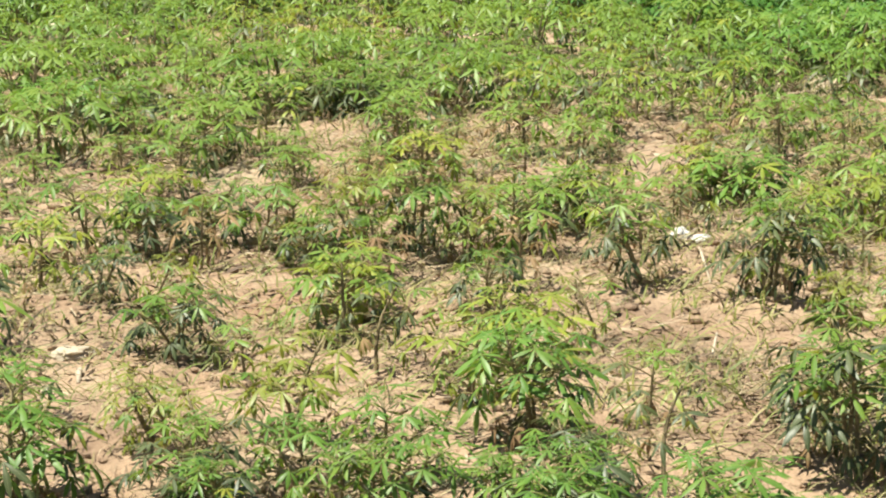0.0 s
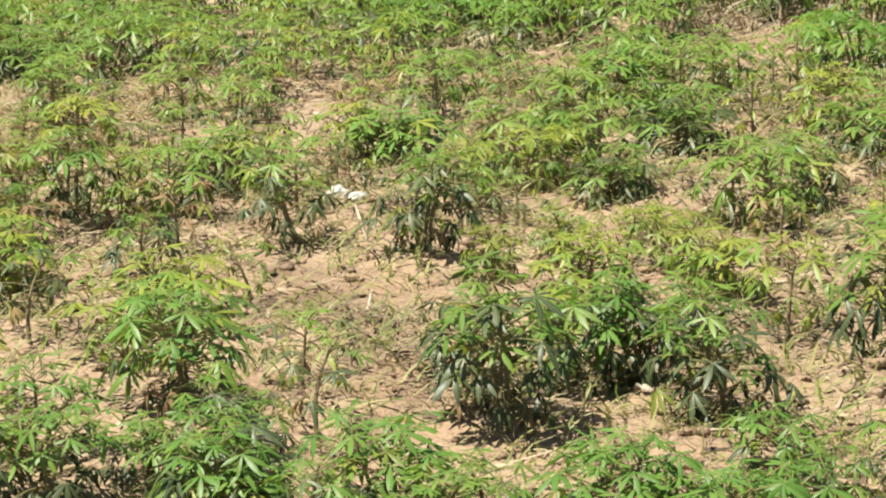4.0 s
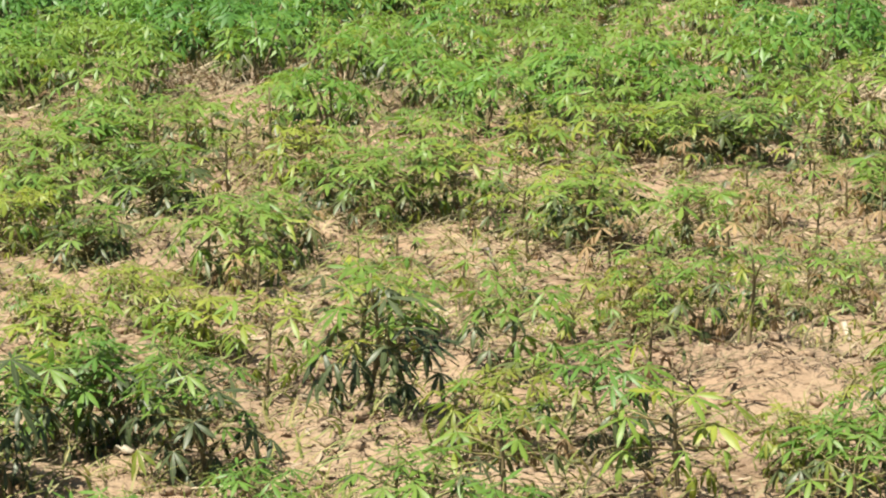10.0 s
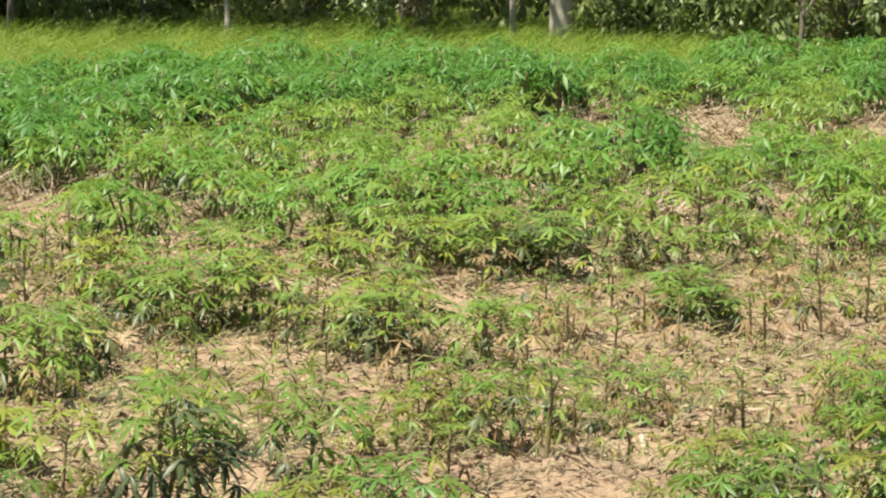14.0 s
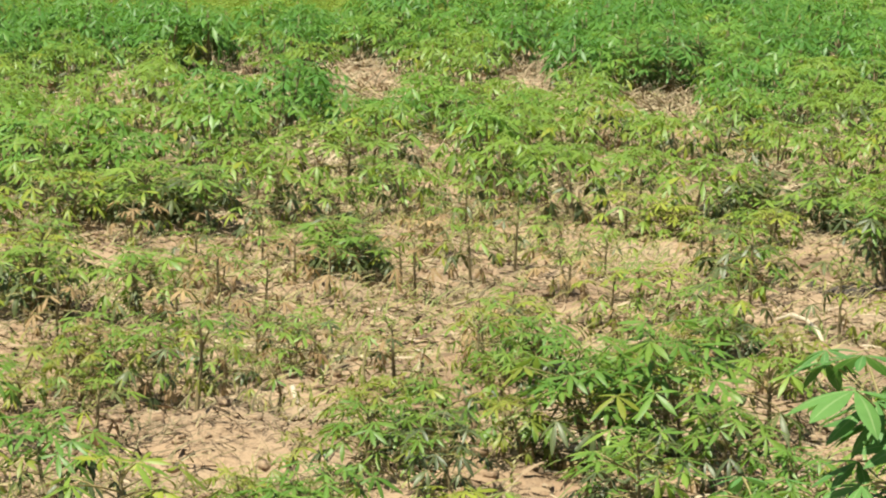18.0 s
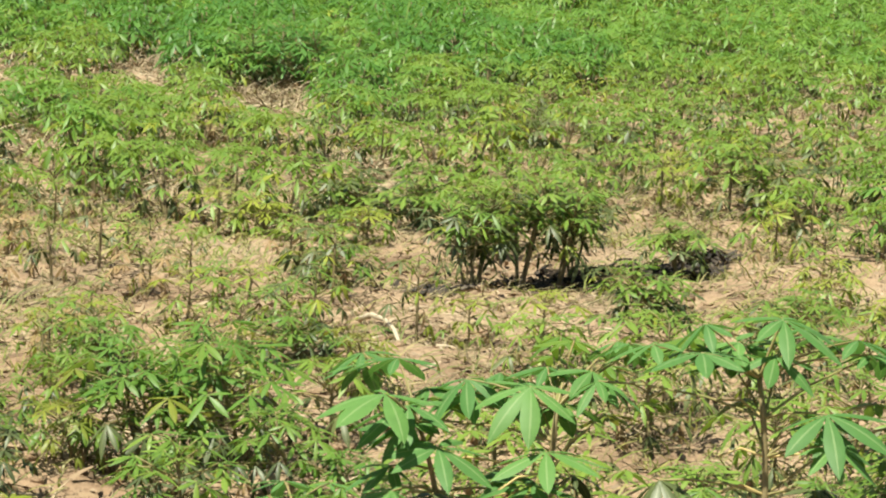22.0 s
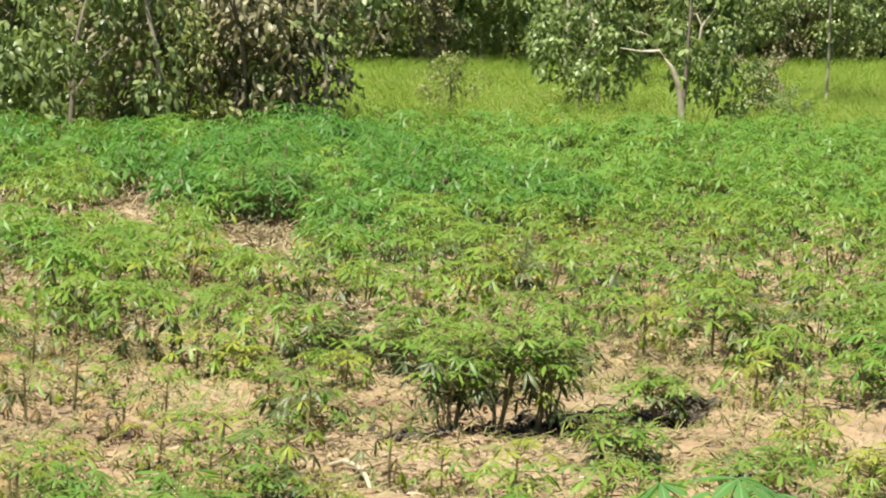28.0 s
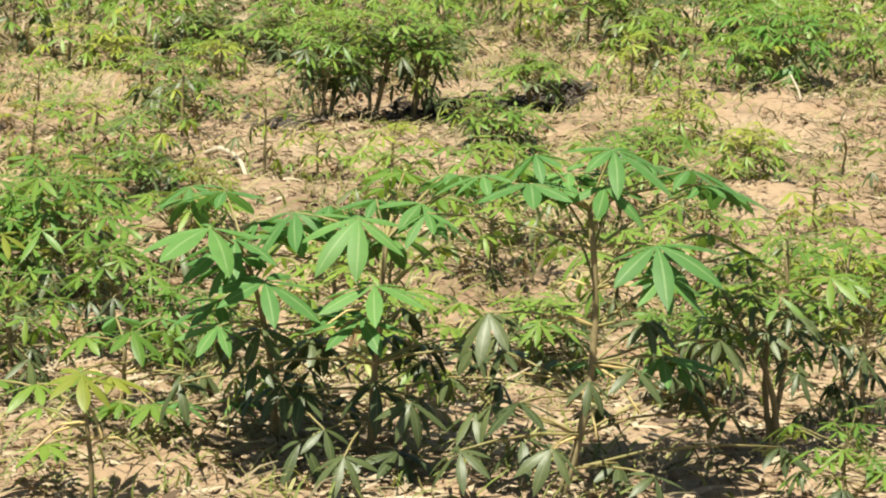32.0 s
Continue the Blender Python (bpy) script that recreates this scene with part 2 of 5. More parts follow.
class Shape:
    """Vertices and faces collected piece by piece."""

    def __init__(self):
        self.v, self.f, self.w, self.uv = [], [], [], []

    def tube(self, points, radii, sides=5, which=0):
        base = len(self.v)
        for i, (p, r) in enumerate(zip(points, radii)):
            a = points[max(i - 1, 0)]
            b = points[min(i + 1, len(points) - 1)]
            axis = (Vector(b) - Vector(a)).normalized()
            side = axis.orthogonal().normalized()
            other = axis.cross(side)
            for k in range(sides):
                u = 2 * math.pi * k / sides
                self.v.append(tuple(Vector(p) + r * (math.cos(u) * side + math.sin(u) * other)))
                self.uv.append((i / max(len(points) - 1, 1), 0.0))
        for i in range(len(points) - 1):
            for k in range(sides):
                a, b = base + i * sides + k, base + i * sides + (k + 1) % sides
                self.f.append((a, b, b + sides, a + sides))
                self.w.append(which)
        self.f.append(tuple(base + (len(points) - 1) * sides + k for k in range(sides)))
        self.w.append(which)

    def blade(self, frame_of, length, width, droop, fold, segments=4, which=0, twist=0.0):
        """One leaf lobe from the origin of frame_of along its x, bending down, folded along its rib."""
        base = len(self.v)
        for i in range(segments + 1):
            s = i / segments
            w = width * (math.sin(math.pi * min(s ** 1.15, 1.0)) ** 0.9 * 0.97 + 0.03 * (1 - s))
            bend = droop * s
            x = length * (s - 0.22 * droop * droop * s * s)
            z = -length * 0.5 * droop * s * s * 1.5
            for k, e in enumerate((-1, 0, 1)):
                lift = -abs(e) * w * fold + e * w * twist * s
                p = Vector((x + lift * 0.5 * bend, e * w * 0.5, z + lift * 0.7))
                self.v.append(tuple(frame_of @ p))
                self.uv.append((s, 0.5 + 0.5 * e))
        for i in range(segments):
            a = base + 3 * i
            for k in (0, 1):
                self.f.append((a + k, a + k + 3, a + k + 4, a + k + 1))
                self.w.append(which)

    def mesh(self, name, mats, smooth=True):
        return mesh_from(name, self.v, self.f, mats, self.w, self.uv, smooth)


def rough(x, y, scale, seed=0.0):
    return noise.noise(Vector((x * scale + seed, y * scale - seed, seed)))


MOUNDS = [  # x, y, half width, height of single heaps (and hollows) of soil
    (-1.75, 12.6, 0.3, 0.11), (-0.5, 9.1, 0.28, 0.1), (-2.05, 8.95, 0.2, 0.09), (-2.5, 9.6, 0.2, 0.08), (5.0, 13.78, 0.2, -0.13), (5.55, 13.85, 0.2, -0.1), (4.55, 13.5, 0.2, -0.12), (4.2, 13.35, 0.18, -0.08),
    (5.85, 14.1, 0.22, -0.1), (6.15, 14.5, 0.2, -0.08), (-2.9, 11.6, 0.35, 0.06), (-4.4, 11.2, 0.5, 0.07), (0.9, 10.2, 0.35, 0.09), (-0.3, 13.7, 0.4, 0.08), (7.2, 12.6, 0.5, 0.08)]


def ground_height(x, y):
    """Uneven field: low planting mounds, clods, a slow swell."""
    if 8 < y < 15:
        extra = sum(h * math.exp(-((x - a) ** 2 + (y - b) ** 2) / (w * w)) for a, b, w, h in MOUNDS)
        return extra + even_height(x, y)
    return even_height(x, y)


def even_height(x, y):
    near = max(0.0, 1.0 - max(0.0, math.hypot(x, y) - 45.0) / 60.0)
    h = 0.06 * rough(x, y, 0.9, 3.1) + 0.05 * rough(x, y, 2.7, 7.7) + 0.036 * rough(x, y, 6.5, 1.3) + 0.016 * rough(x, y, 15.0, 5.9)
    return near * h


# ---- ground ----
def axis_steps(lo, hi, step, far):
    """Even steps from lo to hi, then ever wider ones out to far."""
    core = list(np.arange(lo, hi + step / 2, step))
    out, d = [], step
    while (out[-1] if out else 0) < far:
        d *= 1.22
        out.append((out[-1] if out else 0) + d)
    return [lo - o for o in reversed(out)] + core + [hi + o for o in out]


def build_ground():
    xs, ys = axis_steps(-9.0, 12.0, 0.07, 2500.0), axis_steps(5.0, 20.0, 0.07, 2500.0)
    verts = [(x, y, ground_height(x, y)) for y in ys for x in xs]
    n = len(xs)
    faces = [(j * n + i, j * n + i + 1, (j + 1) * n + i + 1, (j + 1) * n + i) for j in range(len(ys) - 1) for i in range(n - 1)]
    ob = new("ground", mesh_from("ground", verts, faces, [SOIL]))
    tagged(ob, "dry sandy tan soil of a planted field", "ground", kind="structure")


build_ground()

# ---- cassava: leaves, stalks, whole plants ----
rng = random.Random(11)


def leaf_shape(shape, rng, rise, reach, tilt, droop, hang, lobes, lobe, segments=4, at=None, which=0, stalk=1, sides=4, wide=0.27):
    """A palmate leaf: its stalk from the origin outwards, then lobes spread round its end like the ribs of an umbrella. hang: their slope down."""
    at = at or Matrix.Identity(4)
    rise_r = radians(rise)
    path = []
    for i in range(4):
        s = i / 3
        path.append(at @ Vector((reach * s * math.cos(rise_r), 0.0, reach * (s * math.sin(rise_r) + 0.16 * s * (1 - s)))))
    if stalk is not None:
        shape.tube(path, [0.0035, 0.003, 0.0028, 0.0025], sides, stalk)
    hub = Matrix.Translation((reach * math.cos(rise_r), 0, reach * math.sin(rise_r))) @ pose(0, 0, 0, rng.uniform(-12, 12), tilt, rng.uniform(-10, 10))
    for k in range(lobes):
        u = (k / (lobes - 1) - 0.5) * 2
        size = lobe * (1.0 - 0.42 * abs(u) ** 1.5) * rng.uniform(0.9, 1.08)
        turn = u * 128 + rng.uniform(-6, 6)
        m = at @ hub @ pose(0, 0, 0, 0, 0, turn) @ pose(0, 0, 0, rng.uniform(-15, 15), hang + rng.uniform(-12, 12))
        shape.blade(m, size, size * wide * rng.uniform(0.88, 1.1), droop * rng.uniform(0.75, 1.3), 0.16, segments, which, rng.uniform(-0.25, 0.25))


POSTURES = {  # rise of the stalk, its reach, tilt of the whole blade, droop of the lobes, their slope down
    "top": (42, 0.13, 4, 0.24, -3), "high": (22, 0.2, 8, 0.32, 5), "mid": (4, 0.21, 14, 0.45, 18), "low": (-16, 0.17, 24, 0.6, 34), "bud": (74, 0.04, -14, 0.3, 0)}
TONES = {"green": GREEN, "lush": LUSH, "emerald": EMERALD, "dark": DARK, "yellow": YELLOW, "dry": DRY}
LEAVES = {}
for posture, (rise, reach, tilt, droop, hang) in POSTURES.items():
    for tone, mat in TONES.items():
        for i in range(4):
            r = random.Random(posture + str(i))
            s = Shape()
            leaf_shape(s, r, rise + r.uniform(-8, 8), reach * r.uniform(0.8, 1.25), tilt + r.uniform(-10, 10), droop, hang + r.uniform(-8, 8), r.choice((5, 7, 7)), 0.125, 5, wide=0.2)
            LEAVES[posture, tone, i] = s.mesh("leaf", [mat, PETIOLE])


def stalk_mesh(seed):
    s, pts, rad = Shape(), [], []
    for i in range(9):
        u = i / 8
        pts.append((0.05 * math.sin(u * 3 + seed) * u, 0.05 * math.cos(u * 2.3 + seed) * u - 0.05 * u * math.cos(seed), u))
        rad.append((1.0 - 0.55 * u) * (1.18 if i % 2 else 0.95))
    s.tube(pts, [0.0085 * q for q in rad], 6, 0)
    return s.mesh("stalk", [STALK]), pts


STALKS = [stalk_mesh(k) for k in range(5)]
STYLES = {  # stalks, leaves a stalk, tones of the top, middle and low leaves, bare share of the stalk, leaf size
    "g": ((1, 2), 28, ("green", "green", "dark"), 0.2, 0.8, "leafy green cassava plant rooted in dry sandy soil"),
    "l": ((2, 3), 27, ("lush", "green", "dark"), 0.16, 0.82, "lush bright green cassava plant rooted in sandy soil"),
    "d": ((2, 3), 27, ("green", "dark", "dark"), 0.12, 0.76, "dark green cassava plant with drooping older, shade-darkened leaves"),
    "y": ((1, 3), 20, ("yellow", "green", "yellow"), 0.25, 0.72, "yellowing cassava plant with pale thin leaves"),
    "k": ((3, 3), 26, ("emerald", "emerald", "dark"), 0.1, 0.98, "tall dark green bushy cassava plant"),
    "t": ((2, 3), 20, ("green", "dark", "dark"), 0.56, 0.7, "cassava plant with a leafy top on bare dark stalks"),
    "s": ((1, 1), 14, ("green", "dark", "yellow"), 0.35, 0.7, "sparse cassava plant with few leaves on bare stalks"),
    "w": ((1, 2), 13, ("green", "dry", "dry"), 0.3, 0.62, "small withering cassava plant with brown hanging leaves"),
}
NEAR = 11.6     # up to this y every leaf is a piece of its own


def leaf_plan(u, style, tones, r):
    """Posture, tone and size of a leaf at share u of the leafy part of the stalk."""
    if style == "t":
        u = 0.32 + 0.68 * u
    if u > 0.94:
        kind, tone, big = "bud", "yellow" if style == "y" else tones[0], 0.6
    elif u > 0.72:
        kind, tone, big = "top", tones[0], 0.85
    elif u > 0.42:
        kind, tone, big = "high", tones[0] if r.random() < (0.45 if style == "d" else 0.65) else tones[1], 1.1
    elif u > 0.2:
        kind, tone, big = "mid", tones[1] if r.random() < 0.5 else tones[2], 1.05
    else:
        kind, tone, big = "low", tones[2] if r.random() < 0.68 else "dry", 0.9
    if r.random() < 0.06 and u < 0.6:
        tone = "yellow"
    return kind, tone, big * r.uniform(0.8, 1.15)


CROWN_SLOTS = {"green": 0, "lush": 1, "dark": 2, "yellow": 3, "dry": 4, "emerald": 6}


def far_plant_meshes(seed, style, height, fine):
    """Stalks and a joined crown, for plants that the eye never comes near. fine: with leaf stalks and softer lobes."""
    r = random.Random(seed)
    stalks, count, tones, bare, size, label = STYLES[style]
    stem, crown = Shape(), Shape()
    n = r.randint(*stalks)
    for k in range(n):
        h = height * (0.88 if k == 0 else r.uniform(0.5, 0.85))
        away, lean = r.uniform(0, 6.28), r.uniform(0.03, 0.1) if n == 1 else r.uniform(0.12, 0.4)
        tip = Vector((math.cos(away) * lean * h, math.sin(away) * lean * h, h))
        stem.tube([tuple(tip * q) for q in (0, 0.4, 0.75, 1.0)], [0.009, 0.008, 0.006, 0.004], 4, 0)
        count_here = round(count * (1.15 if fine else 0.92))
        for i in range(count_here):
            u = (i + r.uniform(0, 0.8)) / count_here
            up = bare + (1 - bare) * u ** 0.8
            kind, tone, big = leaf_plan(u, style, tones, r)
            rise, reach, tilt, droop, hang = POSTURES[kind]
            at = Matrix.Translation(tip * up) @ pose(0, 0, 0, r.uniform(-10, 10), r.uniform(-10, 10), i * 137.5 + r.uniform(-18, 18)) @ Matrix.Scale(size * (0.86 if style == "k" else 1.0 if fine else 1.02) * big, 4)
            leaf_shape(crown, r, rise, reach, tilt + r.uniform(-10, 10) * (1.0 if fine else 2.0), droop, hang + (0 if fine else 8), 7 if fine and i % 2 else 5, 0.135, 3 if fine else 2, at, CROWN_SLOTS[tone], 5 if fine else None, 3, 0.21 if fine else 0.25)
    return stem, crown


CROWN_MATS = [FIELD_GREEN, FIELD_LUSH, FIELD_DARK, FIELD_PALE, DRY, PETIOLE, FIELD_DEEP]
FAR_KINDS = {}
for style in "gldysktw":
    for k in range(4):
        for base in (0.3, 0.42, 0.58):
            stem, crown = far_plant_meshes(style + str(k), style, base, True)
            FAR_KINDS.setdefault((style, base), []).append((stem.mesh("stalk", [STALK]), crown.mesh("crown", CROWN_MATS)))


def far_plant(x, y, height, spread, style):
    plant = new("cassava_plant")
    base = 0.3 if height < 0.36 else 0.42 if height < 0.5 else 0.58
    wide = (height / base) ** 0.6 * min(1.15, max(0.85, (spread / 0.2) ** 0.4))
    plant.matrix_basis = pose(x, y, ground_height(x, y) - 0.01, 0, 0, rng.uniform(0, 360)) @ Matrix.Diagonal((wide, wide, height / base, 1))
    tagged(plant, STYLES[style][5], "plant", "cassava plants in the field")
    me_stem, me_crown = rng.choice(FAR_KINDS[style, base])
    part("stalk", me_stem, plant)
    part("crown", me_crown, plant)


def cassava(x, y, height, spread, style):
    """One plant: stalks from one foot, each leaf a piece of its own."""
    if y > NEAR:
        return far_plant(x, y, height, spread, style)
    stalks, count, tones, bare, size, label = STYLES[style]
    n = stalks[1] if spread > 0.19 else rng.randint(*stalks)
    plant = new("cassava_plant")
    plant.matrix_basis = pose(x, y, ground_height(x, y) - 0.01, 0, 0, rng.uniform(0, 360))
    tagged(plant, label, "plant", "cassava plants in the field")
    size *= min(1.25, max(0.75, (spread / 0.24) ** 0.5)) * min(1.2, max(0.8, (height / 0.4) ** 0.4))
    for k in range(n):
        h = height * (rng.uniform(0.92, 1.0) if k == 0 else rng.uniform(0.6, 0.95))
        me, pts = rng.choice(STALKS)
        away = rng.uniform(0, 360)
        lean = rng.uniform(2, 7) if n == 1 else rng.uniform(10, 28) * min(1.0, 1.3 * spread / height)
        m = pose(0.02 * math.cos(k * 2.4), 0.02 * math.sin(k * 2.4), 0, 0, 0, away) @ pose(0, 0, 0, 0, lean, 0)
        thick = 0.75 + height * 0.7
        part("stalk", me, plant, m @ Matrix.Diagonal((thick, thick, h, 1)))
        for i in range(count):
            u = (i + rng.uniform(0, 0.8)) / count
            up = bare + (1 - bare) * u ** 0.8
            q = pts[min(8, round(up * 8))]
            foot = m @ Vector((q[0] * thick, q[1] * thick, h * up))
            kind, tone, big = leaf_plan(u, style, tones, rng)
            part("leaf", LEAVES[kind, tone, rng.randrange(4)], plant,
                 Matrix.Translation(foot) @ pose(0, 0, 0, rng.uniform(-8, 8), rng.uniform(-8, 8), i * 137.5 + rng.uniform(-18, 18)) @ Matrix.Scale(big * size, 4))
    return plant


# x, y, height, spread, look
cassava(-2.75, 7.36, 0.34, 0.22, 'd')
cassava(-2.22, 7.28, 0.34, 0.22, 'd')
cassava(-1.78, 7.42, 0.32, 0.2, 'l')
cassava(-3.45, 7.42, 0.33, 0.2, 'd')
cassava(-0.75, 7.2, 0.3, 0.2, 'l')
cassava(4.04, 6.81, 0.26, 0.20, 'g')
cassava(-1.87, 7.03, 0.24, 0.14, 'd')
cassava(-2.11, 7.17, 0.28, 0.20, 'l')
cassava(-1.59, 7.18, 0.24, 0.20, 'g')
cassava(-3.89, 7.18, 0.43, 0.23, 'l')
cassava(-3.29, 7.23, 0.24, 0.18, 'd')
cassava(-1.12, 7.23, 0.29, 0.23, 'l')
cassava(-0.93, 7.24, 0.24, 0.14, 'd')
cassava(4.14, 7.5, 0.68, 0.24, 't')
cassava(0.00, 7.35, 0.29, 0.21, 'l')
cassava(-1.52, 7.37, 0.24, 0.14, 'g')
cassava(-2.96, 7.41, 0.24, 0.16, 'g')
cassava(-0.69, 7.44, 0.24, 0.17, 'l')
cassava(-0.54, 7.53, 0.24, 0.14, 'd')
cassava(-2.37, 7.62, 0.24, 0.18, 'l')
cassava(4.50, 7.65, 0.56, 0.20, 'g')
cassava(-2.55, 7.65, 0.24, 0.17, 'd')
cassava(-0.23, 7.66, 0.34, 0.20, 'd')
cassava(-3.21, 7.73, 0.24, 0.16, 'l')
cassava(-3.54, 7.79, 0.24, 0.12, 'y')
cassava(-2.99, 7.91, 0.30, 0.19, 'l')
cassava(-3.78, 7.93, 0.24, 0.13, 'y')
cassava(-2.35, 7.96, 0.24, 0.15, 'd')
cassava(-0.71, 8.02, 0.24, 0.16, 'l')
cassava(-2.15, 8.12, 0.38, 0.15, 's')
cassava(4.13, 8.12, 0.27, 0.23, 'd')
cassava(-3.46, 8.28, 0.41, 0.18, 'y')
cassava(-1.65, 8.39, 0.49, 0.23, 'd')
cassava(-2.70, 8.43, 0.40, 0.25, 'l')
cassava(1.01, 8.55, 0.29, 0.20, 'l')
cassava(-0.98, 8.62, 0.45, 0.21, 'd')
cassava(0.86, 8.83, 0.24, 0.15, 'y')
cassava(2.71, 8.84, 0.24, 0.18, 'l')
cassava(-0.10, 8.86, 0.26, 0.26, 'y')
cassava(-1.51, 8.95, 0.42, 0.22, 'l')
cassava(-1.28, 8.96, 0.37, 0.17, 'd')
cassava(-1.89, 8.97, 0.33, 0.17, 'd')
cassava(2.16, 8.99, 0.24, 0.20, 'd')
cassava(0.30, 8.99, 0.38, 0.19, 'l')
cassava(-5.08, 9.00, 0.32, 0.2, 'd')
cassava(2.55, 9.10, 0.38, 0.2, 'g')
cassava(-4.3, 9.2, 0.3, 0.2, 'd')
cassava(1.58, 9.14, 0.24, 0.19, 'd')
cassava(1.03, 9.21, 0.24, 0.15, 'y')
cassava(-3.55, 9.22, 0.36, 0.18, 's')
cassava(-0.52, 9.35, 0.53, 0.28, 'd')
cassava(-1.22, 9.49, 0.25, 0.16, 'd')
cassava(1.35, 9.54, 0.27, 0.2, 'g')
cassava(1.91, 9.60, 0.25, 0.2, 'y')
cassava(2.17, 9.61, 0.47, 0.26, 'l')
cassava(2.47, 9.67, 0.47, 0.30, 'l')
cassava(1.61, 9.73, 0.24, 0.20, 'd')
cassava(-4.94, 9.85, 0.24, 0.13, 'd')
cassava(-4.73, 9.93, 0.24, 0.13, 'y')
cassava(-2.95, 10.05, 0.24, 0.14, 'y')
cassava(-0.03, 10.06, 0.41, 0.19, 'g')
cassava(1.45, 10.22, 0.24, 0.2, 'y')
cassava(0.83, 10.30, 0.38, 0.16, 's')
cassava(1.71, 10.33, 0.24, 0.2, 'g')
cassava(-3.51, 10.36, 0.26, 0.19, 'd')
cassava(1.15, 10.61, 0.26, 0.17, 's')
cassava(-2.15, 10.61, 0.24, 0.13, 'y')
cassava(2.49, 10.62, 0.31, 0.2, 'y')
cassava(0.16, 10.63, 0.24, 0.13, 'y')
cassava(-5.64, 10.63, 0.35, 0.19, 'g')
cassava(3.15, 10.75, 0.29, 0.16, 'y')
cassava(-5.43, 10.77, 0.37, 0.19, 'g')
cassava(2.03, 10.82, 0.24, 0.20, 'g')
cassava(-1.46, 10.85, 0.24, 0.18, 'y')
cassava(2.74, 10.85, 0.26, 0.2, 'y')
cassava(-2.48, 10.85, 0.44, 0.18, 'd')
cassava(-1.68, 10.90, 0.24, 0.16, 'y')
cassava(0.69, 10.91, 0.29, 0.17, 'g')
cassava(-5.22, 10.92, 0.33, 0.20, 'd')
cassava(0.34, 10.93, 0.24, 0.14, 'y')
cassava(1.54, 10.94, 0.24, 0.15, 's')
cassava(-3.05, 10.95, 0.45, 0.18, 'd')
cassava(-4.48, 10.97, 0.29, 0.18, 'd')
cassava(2.48, 10.99, 0.24, 0.2, 'g')
cassava(-1.96, 11.06, 0.24, 0.14, 'y')
cassava(2.02, 11.23, 0.30, 0.19, 'y')
cassava(0.37, 11.24, 0.30, 0.16, 'y')
cassava(-4.39, 11.28, 0.35, 0.20, 'y')
cassava(0.85, 11.30, 0.28, 0.16, 'g')
cassava(2.28, 11.32, 0.25, 0.19, 'l')
cassava(-4.89, 11.32, 0.32, 0.19, 'g')
cassava(-4.17, 11.36, 0.37, 0.20, 'g')
cassava(-3.94, 11.37, 0.36, 0.20, 'y')
cassava(-5.16, 11.38, 0.32, 0.22, 'd')
cassava(1.41, 11.45, 0.26, 0.15, 's')
cassava(1.14, 11.55, 0.24, 0.15, 's')
cassava(6.34, 11.60, 0.24, 0.13, 's')
cassava(0.69, 11.62, 0.24, 0.16, 's')
cassava(3.15, 11.64, 0.24, 0.14, 'd')
cassava(-3.84, 11.70, 0.34, 0.20, 'g')
cassava(-1.20, 11.74, 0.34, 0.2, 'g')
cassava(3.76, 12.0, 0.42, 0.12, 's')
cassava(1.16, 11.75, 0.24, 0.18, 's')
cassava(-2.29, 11.80, 0.24, 0.15, 's')
cassava(4.95, 12.3, 0.3, 0.18, 'd')
cassava(4.3, 11.88, 0.27, 0.18, 'y')
cassava(2.31, 11.91, 0.24, 0.22, 'y')
cassava(-2.56, 11.93, 0.36, 0.15, 'y')
cassava(-1.38, 11.94, 0.40, 0.22, 'g')
cassava(3.99, 11.96, 0.24, 0.15, 'y')
cassava(-1.97, 12.31, 0.24, 0.18, 'd')
cassava(5.84, 12.32, 0.24, 0.16, 'y')
cassava(-3.59, 12.35, 0.30, 0.19, 'y')
cassava(-3.85, 12.40, 0.29, 0.20, 'd')
cassava(2.81, 12.40, 0.26, 0.20, 'y')
cassava(3.26, 12.43, 0.24, 0.18, 'g')
cassava(-1.12, 12.49, 0.34, 0.18, 'd')
cassava(5.95, 12.54, 0.29, 0.16, 'y')
cassava(0.70, 12.66, 0.31, 0.22, 'g')
cassava(0.27, 12.72, 0.40, 0.27, 'd')
cassava(3.15, 12.74, 0.24, 0.20, 'y')
cassava(-2.47, 12.76, 0.31, 0.17, 'y')
cassava(4.99, 12.96, 0.22, 0.14, 's')
cassava(-2.36, 13.02, 0.27, 0.16, 'y')
cassava(-0.06, 13.04, 0.26, 0.18, 'y')
cassava(-3.14, 13.11, 0.33, 0.23, 'l')
cassava(-3.41, 13.14, 0.29, 0.25, 'y')
cassava(4.36, 13.28, 0.6, 0.2, 't')
cassava(-0.80, 13.25, 0.36, 0.21, 'g')
cassava(-2.18, 13.26, 0.36, 0.23, 'g')
cassava(-0.58, 13.33, 0.40, 0.21, 'g')
cassava(-0.39, 13.34, 0.39, 0.22, 'y')
cassava(0.80, 13.47, 0.25, 0.19, 'g')
cassava(4.5, 13.62, 0.66, 0.2, 't')
cassava(-0.38, 13.54, 0.35, 0.19, 'g')
cassava(-0.73, 13.58, 0.37, 0.21, 'g')
cassava(4.93, 13.66, 0.7, 0.22, 't')
cassava(-1.86, 13.68, 0.34, 0.21, 'd')
cassava(2.04, 13.69, 0.24, 0.14, 's')
cassava(4.72, 13.6, 0.72, 0.22, 't')
cassava(-0.96, 13.79, 0.37, 0.22, 'd')
cassava(1.79, 13.84, 0.30, 0.22, 'd')
cassava(5.68, 13.85, 0.40, 0.22, 't')
cassava(5.1, 13.9, 0.62, 0.22, 't')
